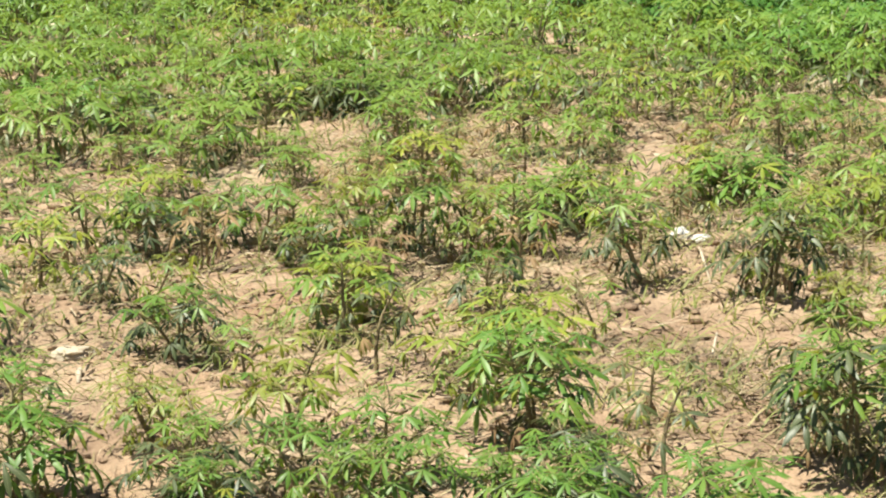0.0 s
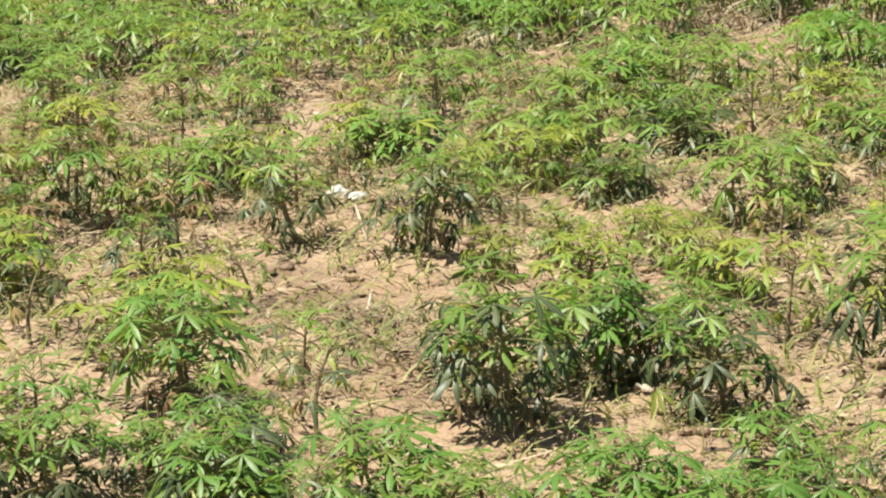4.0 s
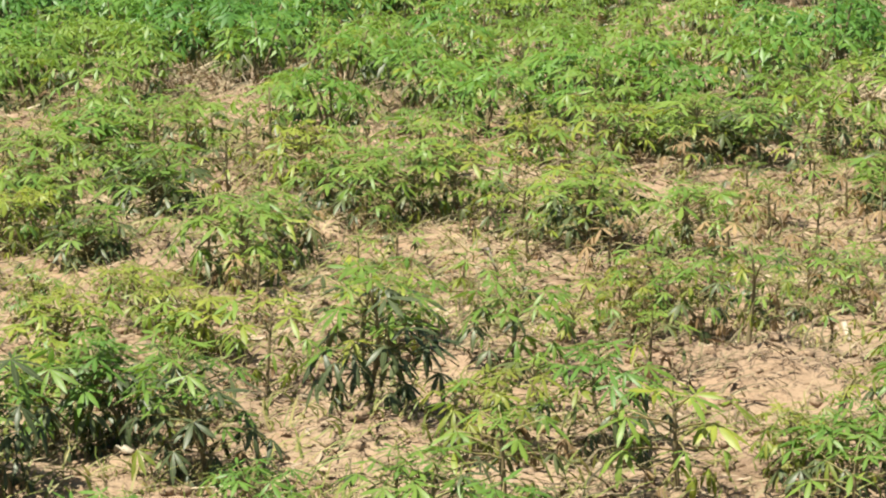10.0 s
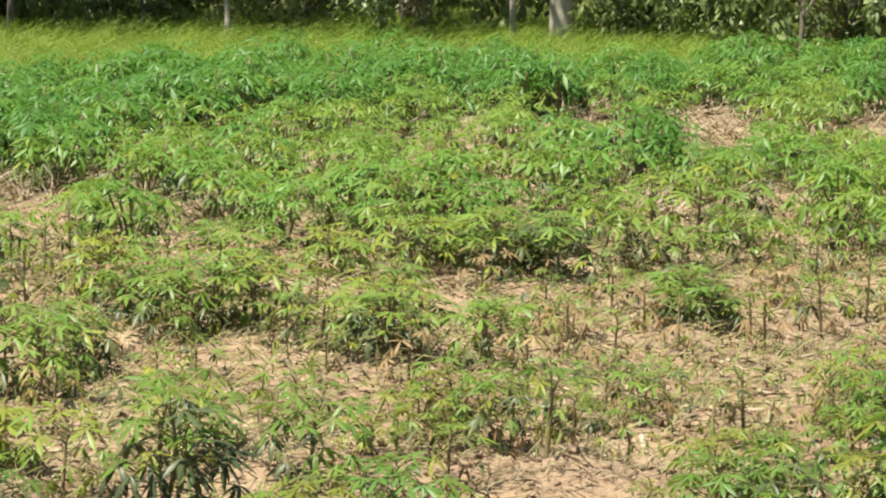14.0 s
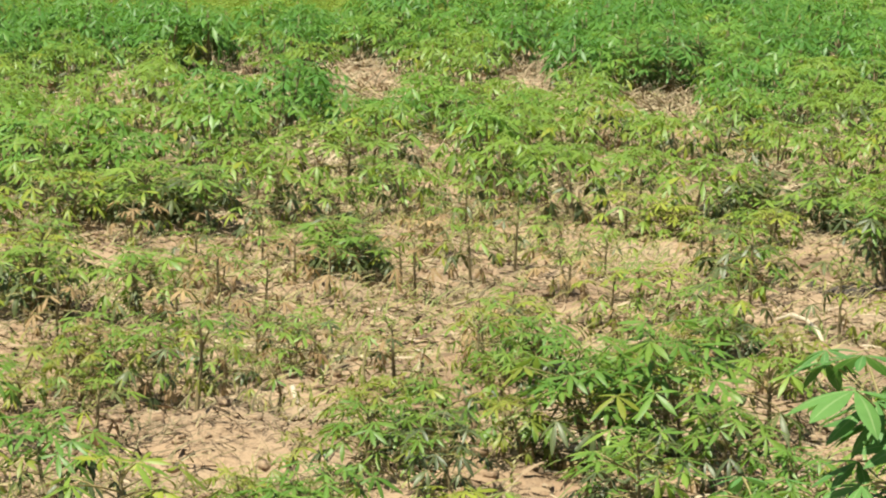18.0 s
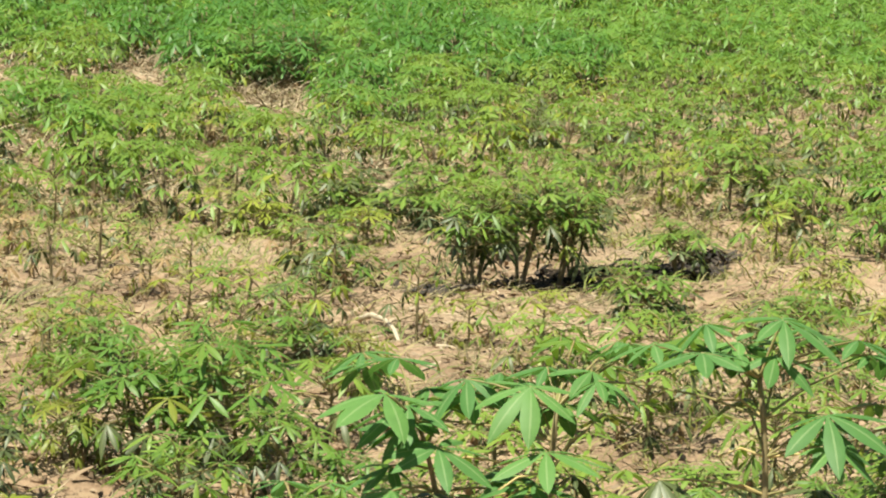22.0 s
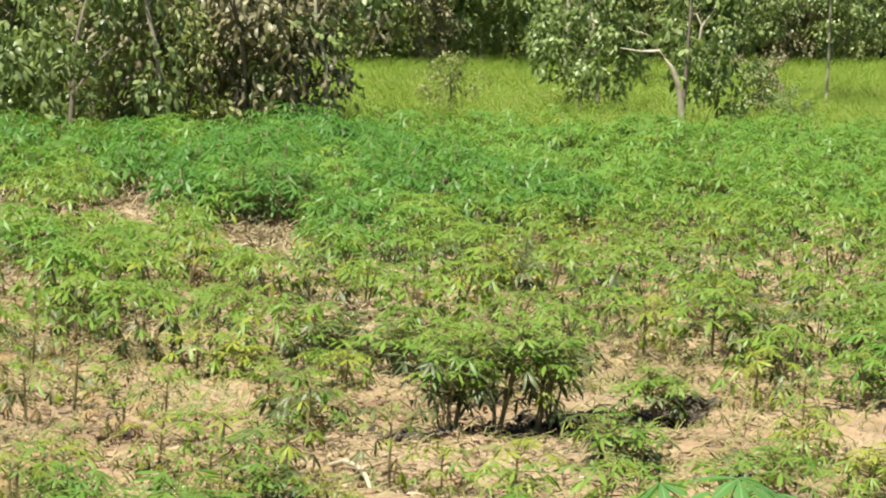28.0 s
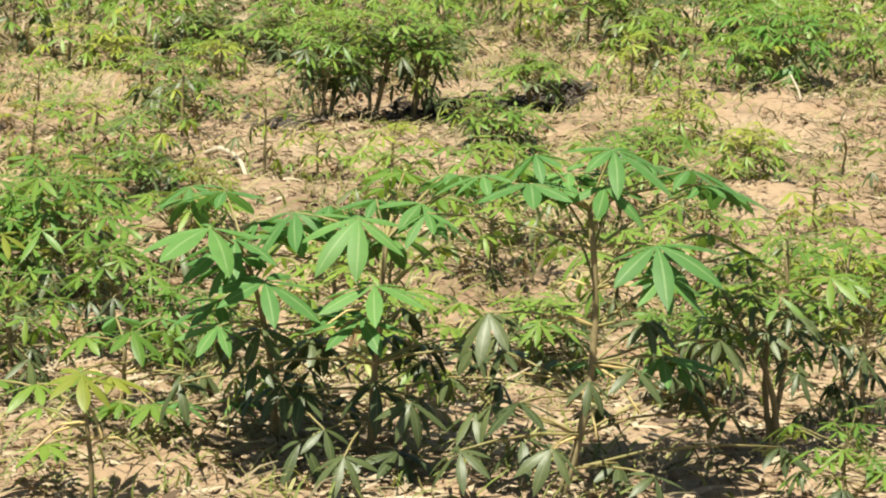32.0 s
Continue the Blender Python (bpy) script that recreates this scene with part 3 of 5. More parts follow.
cassava(2.67, 14.07, 0.37, 0.20, 's')
cassava(1.83, 14.20, 0.30, 0.20, 'd')
cassava(-4.27, 14.21, 0.24, 0.18, 'g')
cassava(1.41, 14.36, 0.25, 0.20, 's')
cassava(-2.58, 14.42, 0.33, 0.24, 'g')
cassava(-7.05, 14.49, 0.30, 0.21, 'd')
cassava(7.34, 14.5, 0.46, 0.28, 'k')
cassava(-0.62, 14.78, 0.35, 0.24, 'g')
cassava(4.25, 14.92, 0.24, 0.20, 'y')
cassava(3.77, 15.29, 0.24, 0.22, 'y')
cassava(3.52, 15.32, 0.30, 0.25, 'y')
cassava(-2.40, 15.33, 0.33, 0.25, 'l')
cassava(4.69, 15.44, 0.34, 0.27, 'd')
cassava(-0.02, 15.46, 0.30, 0.25, 'y')
cassava(-6.32, 15.52, 0.31, 0.24, 'd')
cassava(0.95, 15.53, 0.41, 0.31, 'd')
cassava(1.17, 15.55, 0.36, 0.25, 'd')
cassava(-6.07, 15.61, 0.31, 0.24, 'd')
cassava(1.60, 15.70, 0.40, 0.25, 'g')
cassava(7.00, 15.82, 0.53, 0.31, 'd')
cassava(6.71, 15.83, 0.49, 0.27, 'g')
cassava(0.98, 15.90, 0.34, 0.29, 'd')
cassava(4.41, 16.06, 0.35, 0.28, 'd')
cassava(6.37, 16.08, 0.40, 0.27, 'y')
cassava(0.70, 16.12, 0.31, 0.29, 'd')
cassava(-6.10, 16.16, 0.29, 0.21, 'd')
cassava(-4.32, 16.23, 0.28, 0.20, 'g')
cassava(7.85, 16.31, 0.52, 0.30, 'g')
cassava(0.42, 16.35, 0.35, 0.30, 'g')
cassava(1.19, 16.44, 0.29, 0.26, 'd')
cassava(0.91, 16.71, 0.26, 0.30, 'd')
cassava(2.12, 16.75, 0.46, 0.25, 'g')
cassava(0.31, 16.78, 0.51, 0.30, 'g')
cassava(1.87, 16.90, 0.44, 0.25, 'g')
cassava(2.42, 17.21, 0.42, 0.26, 'g')
cassava(1.52, 17.40, 0.41, 0.28, 'g')
cassava(6.52, 19.29, 0.35, 0.32, 'd')
cassava(-2.82, 22.02, 0.47, 0.35, 'd')
cassava(-2.42, 23.23, 0.38, 0.37, 'd')
cassava(6.12, 23.72, 0.62, 0.4, 'k')
cassava(5.72, 23.73, 0.62, 0.4, 'k')
cassava(5.53, 24.00, 0.62, 0.4, 'k')
cassava(-0.18, 26.25, 0.38, 0.42, 'd')
cassava(1.04, 30.33, 0.53, 0.55, 'd')


weak_rng, weak = random.Random(77), []
for k in range(1500):       # withering seedlings on the poor soil
    y = weak_rng.uniform(10.8, 15.6)
    x = weak_rng.uniform(-1.2, 4.0) if k % 3 else weak_rng.uniform(-5.2, -2.4)
    if len(weak) < 104 and all(math.hypot(x - a, y - b) > 0.34 for a, b in weak) and not (3.3 < x < 3.95 and y < 13.2):
        weak.append((x, y))
        far_plant(x, y, weak_rng.uniform(0.17, 0.34), 0.15, "w" if weak_rng.random() < 0.65 else "s")


# ---- the rest of the field, farther off ----
BARE = []


def bare(x, y, half_width, half_depth):
    """An open patch of soil in the field."""
    k = 1.1
    BARE.append((x, y, half_width * k, half_depth * k))


bare(3.59, 7.59, 0.11, 0.51)
bare(2.37, 7.62, 0.20, 0.30)
bare(-2.00, 7.78, 0.12, 0.35)
bare(-0.89, 7.84, 0.07, 0.34)
bare(2.62, 8.26, 0.11, 0.28)
bare(-4.28, 8.33, 0.11, 0.30)
bare(-1.15, 8.53, 0.11, 0.18)
bare(-0.57, 8.89, 0.16, 0.39)
bare(-2.15, 9.05, 0.15, 0.42)
bare(0.04, 9.09, 0.08, 0.20)
bare(0.18, 9.30, 0.08, 0.67)
bare(-4.89, 9.55, 0.14, 0.56)
bare(-0.82, 9.61, 0.08, 0.46)
bare(-4.39, 9.85, 0.18, 0.68)
bare(-3.60, 9.89, 0.12, 0.43)
bare(-2.43, 9.99, 0.20, 0.52)
bare(0.84, 10.12, 0.31, 1.13)
bare(-2.84, 10.35, 0.13, 0.42)
bare(-0.25, 10.36, 0.08, 0.31)
bare(1.07, 10.68, 0.19, 0.61)
bare(-4.71, 10.83, 0.39, 0.41)
bare(-2.87, 11.19, 0.20, 0.42)
bare(1.78, 11.52, 0.16, 0.52)
bare(-1.78, 11.53, 0.13, 0.36)
bare(1.70, 11.61, 0.09, 0.59)
bare(-3.64, 11.73, 0.12, 0.66)
bare(3.87, 11.83, 0.12, 1.23)
bare(4.62, 12.52, 0.14, 0.65)
bare(5.19, 12.80, 0.17, 0.52)
bare(-0.82, 12.81, 0.17, 0.55)
bare(4.15, 12.89, 0.17, 1.42)
bare(-0.61, 12.91, 0.49, 0.44)
bare(5.30, 12.94, 0.19, 0.72)
bare(-1.76, 12.96, 0.12, 0.58)
bare(6.57, 13.10, 0.10, 1.35)
bare(2.29, 13.32, 0.20, 0.35)
bare(-0.34, 13.49, 0.23, 0.96)
bare(1.89, 13.71, 0.40, 0.55)
bare(1.62, 13.93, 0.12, 0.37)
bare(-0.38, 13.97, 0.20, 0.33)
bare(1.72, 14.02, 0.15, 0.38)
bare(1.31, 14.12, 0.26, 0.57)
bare(-7.23, 14.22, 0.15, 0.84)
bare(2.24, 14.27, 0.12, 1.46)
bare(1.19, 14.29, 0.11, 0.58)
bare(2.64, 14.68, 0.25, 0.61)
bare(3.44, 14.80, 0.39, 0.55)
bare(-5.04, 14.93, 0.12, 0.77)
bare(5.97, 14.97, 0.45, 0.71)
bare(-6.05, 14.98, 0.26, 0.50)
bare(0.81, 15.04, 0.23, 0.43)
bare(2.29, 15.11, 0.20, 0.56)
bare(-4.24, 15.21, 0.24, 0.77)
bare(-5.69, 16.75, 0.10, 0.45)
bare(3.45, 16.79, 0.13, 0.95)
bare(4.70, 16.99, 0.19, 0.88)
bare(-3.86, 17.40, 0.19, 0.60)
bare(4.83, 17.45, 0.29, 0.91)
bare(1.99, 18.64, 0.18, 0.83)
bare(-2.42, 19.19, 0.23, 0.70)
bare(9.79, 21.64, 0.25, 1.29)
bare(5.37, 22.91, 0.18, 1.53)
bare(5.74, 23.50, 0.49, 0.83)
bare(3.24, 25.03, 0.43, 1.78)
bare(5.04, 25.76, 0.25, 0.97)
bare(2.37, 26.63, 0.23, 1.34)
bare(-2.32, 19.18, 0.32, 0.60)
bare(-1.00, 18.34, 0.25, 0.50)
bare(2.26, 26.56, 0.30, 1.20)
bare(2.08, 18.61, 0.30, 0.70)
bare(2.89, 19.33, 0.30, 0.80)
bare(4.91, 25.25, 0.30, 1.00)
bare(5.59, 23.22, 0.35, 0.80)
bare(-1.75, 20.49, 0.20, 0.50)
bare(13.83, 30.21, 0.30, 1.00)
bare(3.58, 12.35, 0.26, 0.6)
bare(7.25, 13.4, 0.55, 0.75)
bare(5.75, 13.3, 0.3, 0.5)
bare(4.2, 12.6, 0.2, 0.4)
PLACED = [(ob.location.x, ob.location.y) for ob in scene.objects if ob.name.startswith("cassava_plant")]


EDGE_X = (-8.0, -3.8, -2.1, -1.1, 0.6, 1.3, 2.1, 2.5, 3.9, 4.7, 6.4, 9.0, 13.6, 18.2)
EDGE_Y = (24.0, 24.7, 27.8, 29.0, 31.0, 30.6, 28.6, 28.8, 30.6, 30.2, 32.5, 34.4, 35.4, 39.0)


def far_edge(x):
    """Where the field ends, by x."""
    return float(np.interp(x, EDGE_X, EDGE_Y))


CLEAR = ((4.0, 6.3, 12.7, 14.5), (-5.3, -4.0, 9.7, 10.9), (-3.2, -2.5, 10.2, 11.4))      # x and y of strips with no further plants
cells = {}
for x, y in PLACED:
    cells.setdefault((int(x // 1), int(y // 1)), []).append((x, y))
rest = []
for k in range(26000):
    y = 8.0 + 29.0 * rng.random() ** 0.9
    x = y * math.tan(radians(rng.uniform(-31, 30)))
    if y > far_edge(x) or any(a < x < b and c < y < d for a, b, c, d in CLEAR):
        continue
    if any(((x - a) / w) ** 2 + ((y - b) / d) ** 2 < 1 for a, b, w, d in BARE):
        continue
    gap = 0.33 if x < -3.2 and y > 13 else 0.48 if y < 13 else 0.42 if y < 19 else 0.39
    if y > 13 and rough(x, y, 0.75, 8.3) > 0.3 and rng.random() < 0.85:       # thin places
        continue
    i, j = int(x // 1), int(y // 1)
    if any(math.hypot(x - a, y - b) < gap for di in (-1, 0, 1) for dj in (-1, 0, 1) for a, b in cells.get((i + di, j + dj), ())):
        continue
    cells.setdefault((i, j), []).append((x, y))
    rest.append((x, y))
rest.sort(key=lambda q: math.hypot(*q))


def room_for(x, y, height):
    """The height that a plant may have without standing between the eye at the field's edge and an open patch behind it."""
    eye = 2.24
    while height > 0.14:
        reach = 1.0 / (1.0 - (height * 0.8) / eye)
        covers = any(((x * k - a) / w) ** 2 + ((y * k - b) / d) ** 2 < 0.8
                     for k in (1.0 + (reach - 1.0) * q for q in (0.4, 0.7, 1.0)) for a, b, w, d in BARE if abs(y - b) < 6)
        if not covers:
            return height
        height -= 0.05
    return 0.0


def field_look(x, y):
    """Lush or yellowing, tall or low, in slow patches over the field."""
    lush = 0.6 * rough(x, y, 0.2, 5.0) + 0.4 * rough(x, y, 0.6, 2.0) + 0.042 * (math.hypot(x, y) - 15.5)
    lush -= 0.3 * math.exp(-((x + 0.8) / 1.5) ** 2 - ((y - 15.0) / 2.0) ** 2)
    style = "l" if lush > 0.3 else "g" if lush > -0.02 else rng.choice("dgys") if lush > -0.2 else rng.choice("yys")
    if y > 20 and lush > (0.22 if x < 3 else 0.38) and -6.5 < x < 9 and rng.random() < (0.88 if x < 3 else 0.6):
        return "k", rng.uniform(0.4, 0.66)
    return style, (0.36 + 0.1 * max(-0.8, min(1.5, lush * 1.5))) * rng.uniform(0.7, 1.25)


room = [(x, y, *field_look(x, y)) for x, y in rest]
room = [(x, y, style, room_for(x, y, height)) for x, y, style, height in room]
room = [(x, y, style, height) for x, y, style, height in room if height > 0]
for x, y, style, height in room[:100]:
    far_plant(x, y, height, 0.2, style)

# all others as one mesh
models = []
for style in "gldysk":
    for k in range(3):
        stem, crown = far_plant_meshes("far" + style + str(k), style, 0.42, False)
        quads = [f for f in stem.f if len(f) == 4]
        V = np.array(stem.v + crown.v)
        Q = np.array(quads + [tuple(i + len(stem.v) for i in f) for f in crown.f])
        models.append((style, V, Q, np.array([5] * len(quads) + crown.w, dtype=np.int32)))
all_v, all_q, all_w, count = [], [], [], 0
for x, y, style, height in room[100:]:
    _, V, Q, which = rng.choice([m for m in models if m[0] == style])
    a, wide = rng.uniform(0, 6.283), (height / 0.42) ** 0.7 * 1.08
    c, d = math.cos(a) * wide, math.sin(a) * wide
    all_v.append(np.stack([V[:, 0] * c - V[:, 1] * d + x, V[:, 0] * d + V[:, 1] * c + y, V[:, 2] * height / 0.42 + ground_height(x, y) - 0.01], 1))
    all_q.append(Q + count)
    all_w.append(which)
    count += len(V)


def mesh_of_quads(name, V, Q, mats, which=None):
    me = bpy.data.meshes.new(name)
    me.vertices.add(len(V))
    me.vertices.foreach_set("co", V.astype(np.float32).ravel())
    me.loops.add(Q.size)
    me.loops.foreach_set("vertex_index", Q.astype(np.int32).ravel())
    me.polygons.add(len(Q))
    me.polygons.foreach_set("loop_start", np.arange(0, Q.size, 4, dtype=np.int32))
    for m in mats:
        me.materials.append(m)
    if which is not None:
        me.polygons.foreach_set("material_index", which)
    me.update(calc_edges=True)
    return me


tagged(new("cassava_field", mesh_of_quads("cassava_field", np.concatenate(all_v), np.concatenate(all_q), [*CROWN_MATS[:5], STALK, FIELD_DEEP], np.concatenate(all_w))),
       "dense green cassava plants filling the field", "plants", kind="stuff")


# ---- loose things on the ground ----
def scatter_strips(name, places, length, width, lift, rise, mat, label, category, bend=0.5, seed=1, segments=2):
    """Many thin bent strips on the ground, joined: straws, blades, shreds. rise: how steeply they stand (0 lies, 1 upright)."""
    r = np.random.RandomState(seed)
    n = len(places)
    P = np.array(places, dtype=np.float64)
    az = r.uniform(0, 2 * np.pi, n)
    L = r.uniform(*length, n)
    Wd = r.uniform(*width, n)
    up = np.clip(r.normal(rise, 0.22, n), 0.0, 1.3)
    curve = r.normal(0, bend, n)
    verts, k = [], segments + 1
    for i in range(k):
        s = i / segments
        a = az + curve * s
        el = np.clip(up - s * 0.45 * up, 0, 1.5)
        x = P[:, 0] + np.cos(a) * L * s * np.cos(el)
        y = P[:, 1] + np.sin(a) * L * s * np.cos(el)
        z = P[:, 2] + lift * r.uniform(0.2, 1.0, n) + L * s * np.sin(el)
        w = Wd * (1.0 - 0.75 * s)
        for e in (-0.5, 0.5):
            verts.append(np.stack([x - np.sin(a) * w * e, y + np.cos(a) * w * e, z + e * w * 0.5], 1))
    V = np.stack(verts, 1).reshape(-1, 3)
    base = np.arange(n)[:, None] * (2 * k)
    quads = np.concatenate([base + np.array([[2 * i, 2 * i + 1, 2 * i + 3, 2 * i + 2]]) for i in range(segments)], 0)
    me = mesh_of_quads(name, V, quads, [mat])
    return tagged(new(name, me), label, category, kind="stuff")


def field_places(count, seed, lo=5.5, hi=24.0, patch=0.5, least=-0.2):
    """Places in the field in view, thicker where a slow pattern is high."""
    r = random.Random(seed)
    out = []
    while len(out) < count:
        y = math.sqrt(r.uniform(lo * lo, hi * hi))
        x = y * math.tan(radians(r.uniform(-31, 31)))
        if rough(x, y, patch, seed * 1.7) + 0.5 * rough(x, y, patch * 4, seed) > least + r.uniform(-0.25, 0.25):
            out.append((x, y, ground_height(x, y)))
    return out


scatter_strips("straw_litter", field_places(24000, 3), (0.05, 0.24), (0.003, 0.008), 0.02, 0.1, STRAW, "pale dry straw and grass stems littering the soil", "straw", 0.5, 2)
scatter_strips("dry_grass_stubble", field_places(28000, 5, hi=19.0, patch=0.9, least=-0.15), (0.04, 0.17), (0.003, 0.008), 0.0, 0.6, DRY_WEED, "short dry grass stubble standing on the soil", "dry grass", 0.4, 3)
scatter_strips("low_weeds", field_places(50000, 8, patch=0.7, least=-0.15), (0.06, 0.18), (0.005, 0.013), 0.0, 0.9, WEED, "thin green and yellowish weeds between the plants", "weeds", 0.5, 4, 3)


scatter_strips("far_straw", field_places(22000, 14, 20.0, 36.0, 0.4, -0.3), (0.1, 0.4), (0.008, 0.02), 0.03, 0.25, STRAW, "dry straw and stubble between distant plants", "straw", 0.5, 12)
scatter_strips("fallen_leaves", field_places(16000, 12, patch=0.8, least=-0.1), (0.04, 0.11), (0.012, 0.028), 0.015, 0.15, DEAD_LEAF, "brown and grey fallen leaves lying on the soil", "dead leaves", 0.6, 9)


PALE_LITTER = scatter_material("pale_dry_leaves", [(0.22, 0.155, 0.1), (0.31, 0.235, 0.155), (0.38, 0.3, 0.2), (0.47, 0.39, 0.28)])
scatter_strips("pale_leaf_litter", field_places(6000, 31, 6.6, 20.0, 1.1, 0.0), (0.03, 0.1), (0.008, 0.022), 0.02, 0.18, PALE_LITTER, "cream coloured dry leaf scraps lying on the soil", "dead leaves", 0.7, 33)
litter_rng = random.Random(41)
NEAR_LITTER = [(x, y, ground_height(x, y)) for x, y in ((litter_rng.uniform(1.7, 4.6), litter_rng.uniform(6.6, 9.0)) for k in range(1100))]
scatter_strips("pale_leaf_litter", NEAR_LITTER, (0.05, 0.15), (0.01, 0.024), 0.015, 0.1, PALE_LITTER, "cream coloured dry leaf scraps under tall plants", "dead leaves", 0.7, 34)
WITHERED = scatter_material("withered_weeds", [(0.07, 0.058, 0.03), (0.14, 0.115, 0.058), (0.23, 0.185, 0.1), (0.34, 0.275, 0.16)], 0.85, 0.15)
scatter_strips("withered_weeds", field_places(16000, 23, 7.0, 19.0, 2.4, 0.22), (0.07, 0.2), (0.004, 0.012), 0.0, 0.75, WITHERED, "withered brown weeds in clumps between the plants", "dry weeds", 0.7, 29, 3)


stub_rng = random.Random(61)
STUBS = []
for a, b, w, d in BARE:
    if b > 16.5:
        for k in range(round(420 * w * d) + 60):
            u, v = stub_rng.uniform(0, 6.28), math.sqrt(stub_rng.random())
            x, y = a + math.cos(u) * v * w * 1.2, b + math.sin(u) * v * d * 1.2
            STUBS.append((x, y, ground_height(x, y)))
scatter_strips("dry_stems", STUBS[::2], (0.12, 0.34), (0.008, 0.018), 0.0, 0.9, STRAW, "pale dry stems standing on distant bare patches", "dry stems", 0.5, 37, 3)
scatter_strips("withered_weeds", STUBS[1::2], (0.1, 0.3), (0.01, 0.022), 0.0, 0.8, WITHERED, "withered brown weeds on distant bare patches", "dry weeds", 0.6, 38, 3)


mound_rng = random.Random(83)
TUFTS = []
for a, b, w, h in MOUNDS:
    for k in range(round(900 * w) if h > 0 else 0):
        x, y = a + mound_rng.gauss(0, w * 0.55), b + mound_rng.gauss(0, w * 0.55)
        TUFTS.append((x, y, ground_height(x, y)))
BROWN_STUBBLE = scatter_material("brown_stubble", [(0.1, 0.065, 0.04), (0.17, 0.115, 0.07), (0.25, 0.18, 0.115), (0.33, 0.25, 0.165)], 0.9)
scatter_strips("mound_stubble", TUFTS, (0.03, 0.11), (0.003, 0.008), 0.005, 0.45, BROWN_STUBBLE, "short brown dry stubble on low soil mounds", "dry grass", 0.6, 43)


def along(points, count, seed, wide):
    """Places strewn along a line on the ground."""
    r = random.Random(seed)
    out = []
    for k in range(count):
        q = r.uniform(0, len(points) - 1.001)
        a, b = points[int(q)], points[int(q) + 1]
        x, y = a[0] + (b[0] - a[0]) * (q % 1) + r.gauss(0, wide), a[1] + (b[1] - a[1]) * (q % 1) + r.gauss(0, wide)
        out.append((x, y, ground_height(x, y)))
    return out


# leaf litter coloured near-black in place of the shade in the furrow
SHADED_LITTER = scatter_material("shade_dark_leaves", [(0.014, 0.011, 0.009), (0.03, 0.022, 0.016), (0.05, 0.036, 0.026), (0.12, 0.09, 0.065)])
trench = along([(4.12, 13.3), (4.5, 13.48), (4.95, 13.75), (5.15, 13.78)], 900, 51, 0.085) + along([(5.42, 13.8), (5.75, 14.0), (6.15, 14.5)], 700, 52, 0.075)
scatter_strips("rotting_leaf_litter", trench, (0.05, 0.14), (0.012, 0.035), 0.05, 0.45, SHADED_LITTER, "dead leaves in a furrow, coloured near-black for the shade there", "dead leaves", 0.8, 15)


def crumbs(count, seed):
    """Small clods of soil, joined: each a squashed, jittered block."""
    r = np.random.RandomState(seed)
    places = np.array(field_places(count, seed, 6.0, 20.0, 0.6, -0.25))
    cube = np.array([(x, y, z) for z in (-0.4, 1) for y in (-1, 1) for x in (-1, 1)], dtype=np.float64)
    size = np.minimum(np.exp(r.normal(math.log(0.012), 0.4, count)), 0.022)
    V = (cube[None] * (1 + r.uniform(-0.35, 0.35, (count, 8, 3))) * np.array([1.0, 1.0, 0.75])) * size[:, None, None]
    a = r.uniform(0, 6.28, count)
    c, d = np.cos(a)[:, None], np.sin(a)[:, None]
    V = np.stack([V[..., 0] * c - V[..., 1] * d, V[..., 0] * d + V[..., 1] * c, V[..., 2]], -1) + places[:, None, :]
    faces = np.array([(0, 2, 3, 1), (4, 5, 7, 6), (0, 1, 5, 4), (2, 6, 7, 3), (0, 4, 6, 2), (1, 3, 7, 5)])
    Q = (np.arange(count)[:, None, None] * 8 + faces[None]).reshape(-1, 4)
    tagged(new("soil_crumbs", mesh_of_quads("soil_crumbs", V.reshape(-1, 3), Q, [SOIL])), "small dry crumbs and clods of sandy soil", "soil", kind="stuff")


crumbs(14000, 17)


# ---- tall cassava with broad leaves close to the eye ----
def broad_leaf(start, hub, lobe, tone, r):
    """A wide leaf: its stalk from the stem to the hub, then seven ribs of an umbrella."""
    out = hub - start
    turn = math.degrees(math.atan2(out.y, out.x))
    s, stem = Shape(), Shape()
    bow = Vector((0, 0, 0.05 * out.length))
    stem.tube([tuple(start), tuple(start.lerp(hub, 0.35) + bow), tuple(start.lerp(hub, 0.72) + bow * 0.8), tuple(hub)], [0.0046, 0.0038, 0.0034, 0.003], 5, 0)
    low = tone == "dark"
    m0 = Matrix.Translation(hub) @ pose(0, 0, 0, 0, 0, turn) @ pose(0, 0, 0, r.uniform(-10, 10), r.uniform(8, 24) if low else r.uniform(2, 14))
    n = r.choice((5, 7, 7)) if low else 7
    hang = r.uniform(4, 26) if low else r.uniform(-2, 12)
    for q in range(n):
        u = (q / (n - 1) - 0.5) * 2
        size = lobe * (1.0 - 0.34 * abs(u) ** 1.6) * r.uniform(0.9, 1.06)
        m = m0 @ pose(0, 0, 0, 0, 0, u * 142 + r.uniform(-7, 7)) @ pose(0, 0, 0, r.uniform(-14, 14), hang + r.uniform(-9, 9))
        s.blade(m, size, size * (0.24 if low else 0.27) * r.uniform(0.9, 1.1), r.uniform(0.22, 0.5) * (1.3 if low else 1.0), 0.16, 7, 0, r.uniform(-0.2, 0.2))
    return s.mesh("leaf", [TONES[tone]]), stem.mesh("leaf_stalk", [PETIOLE])


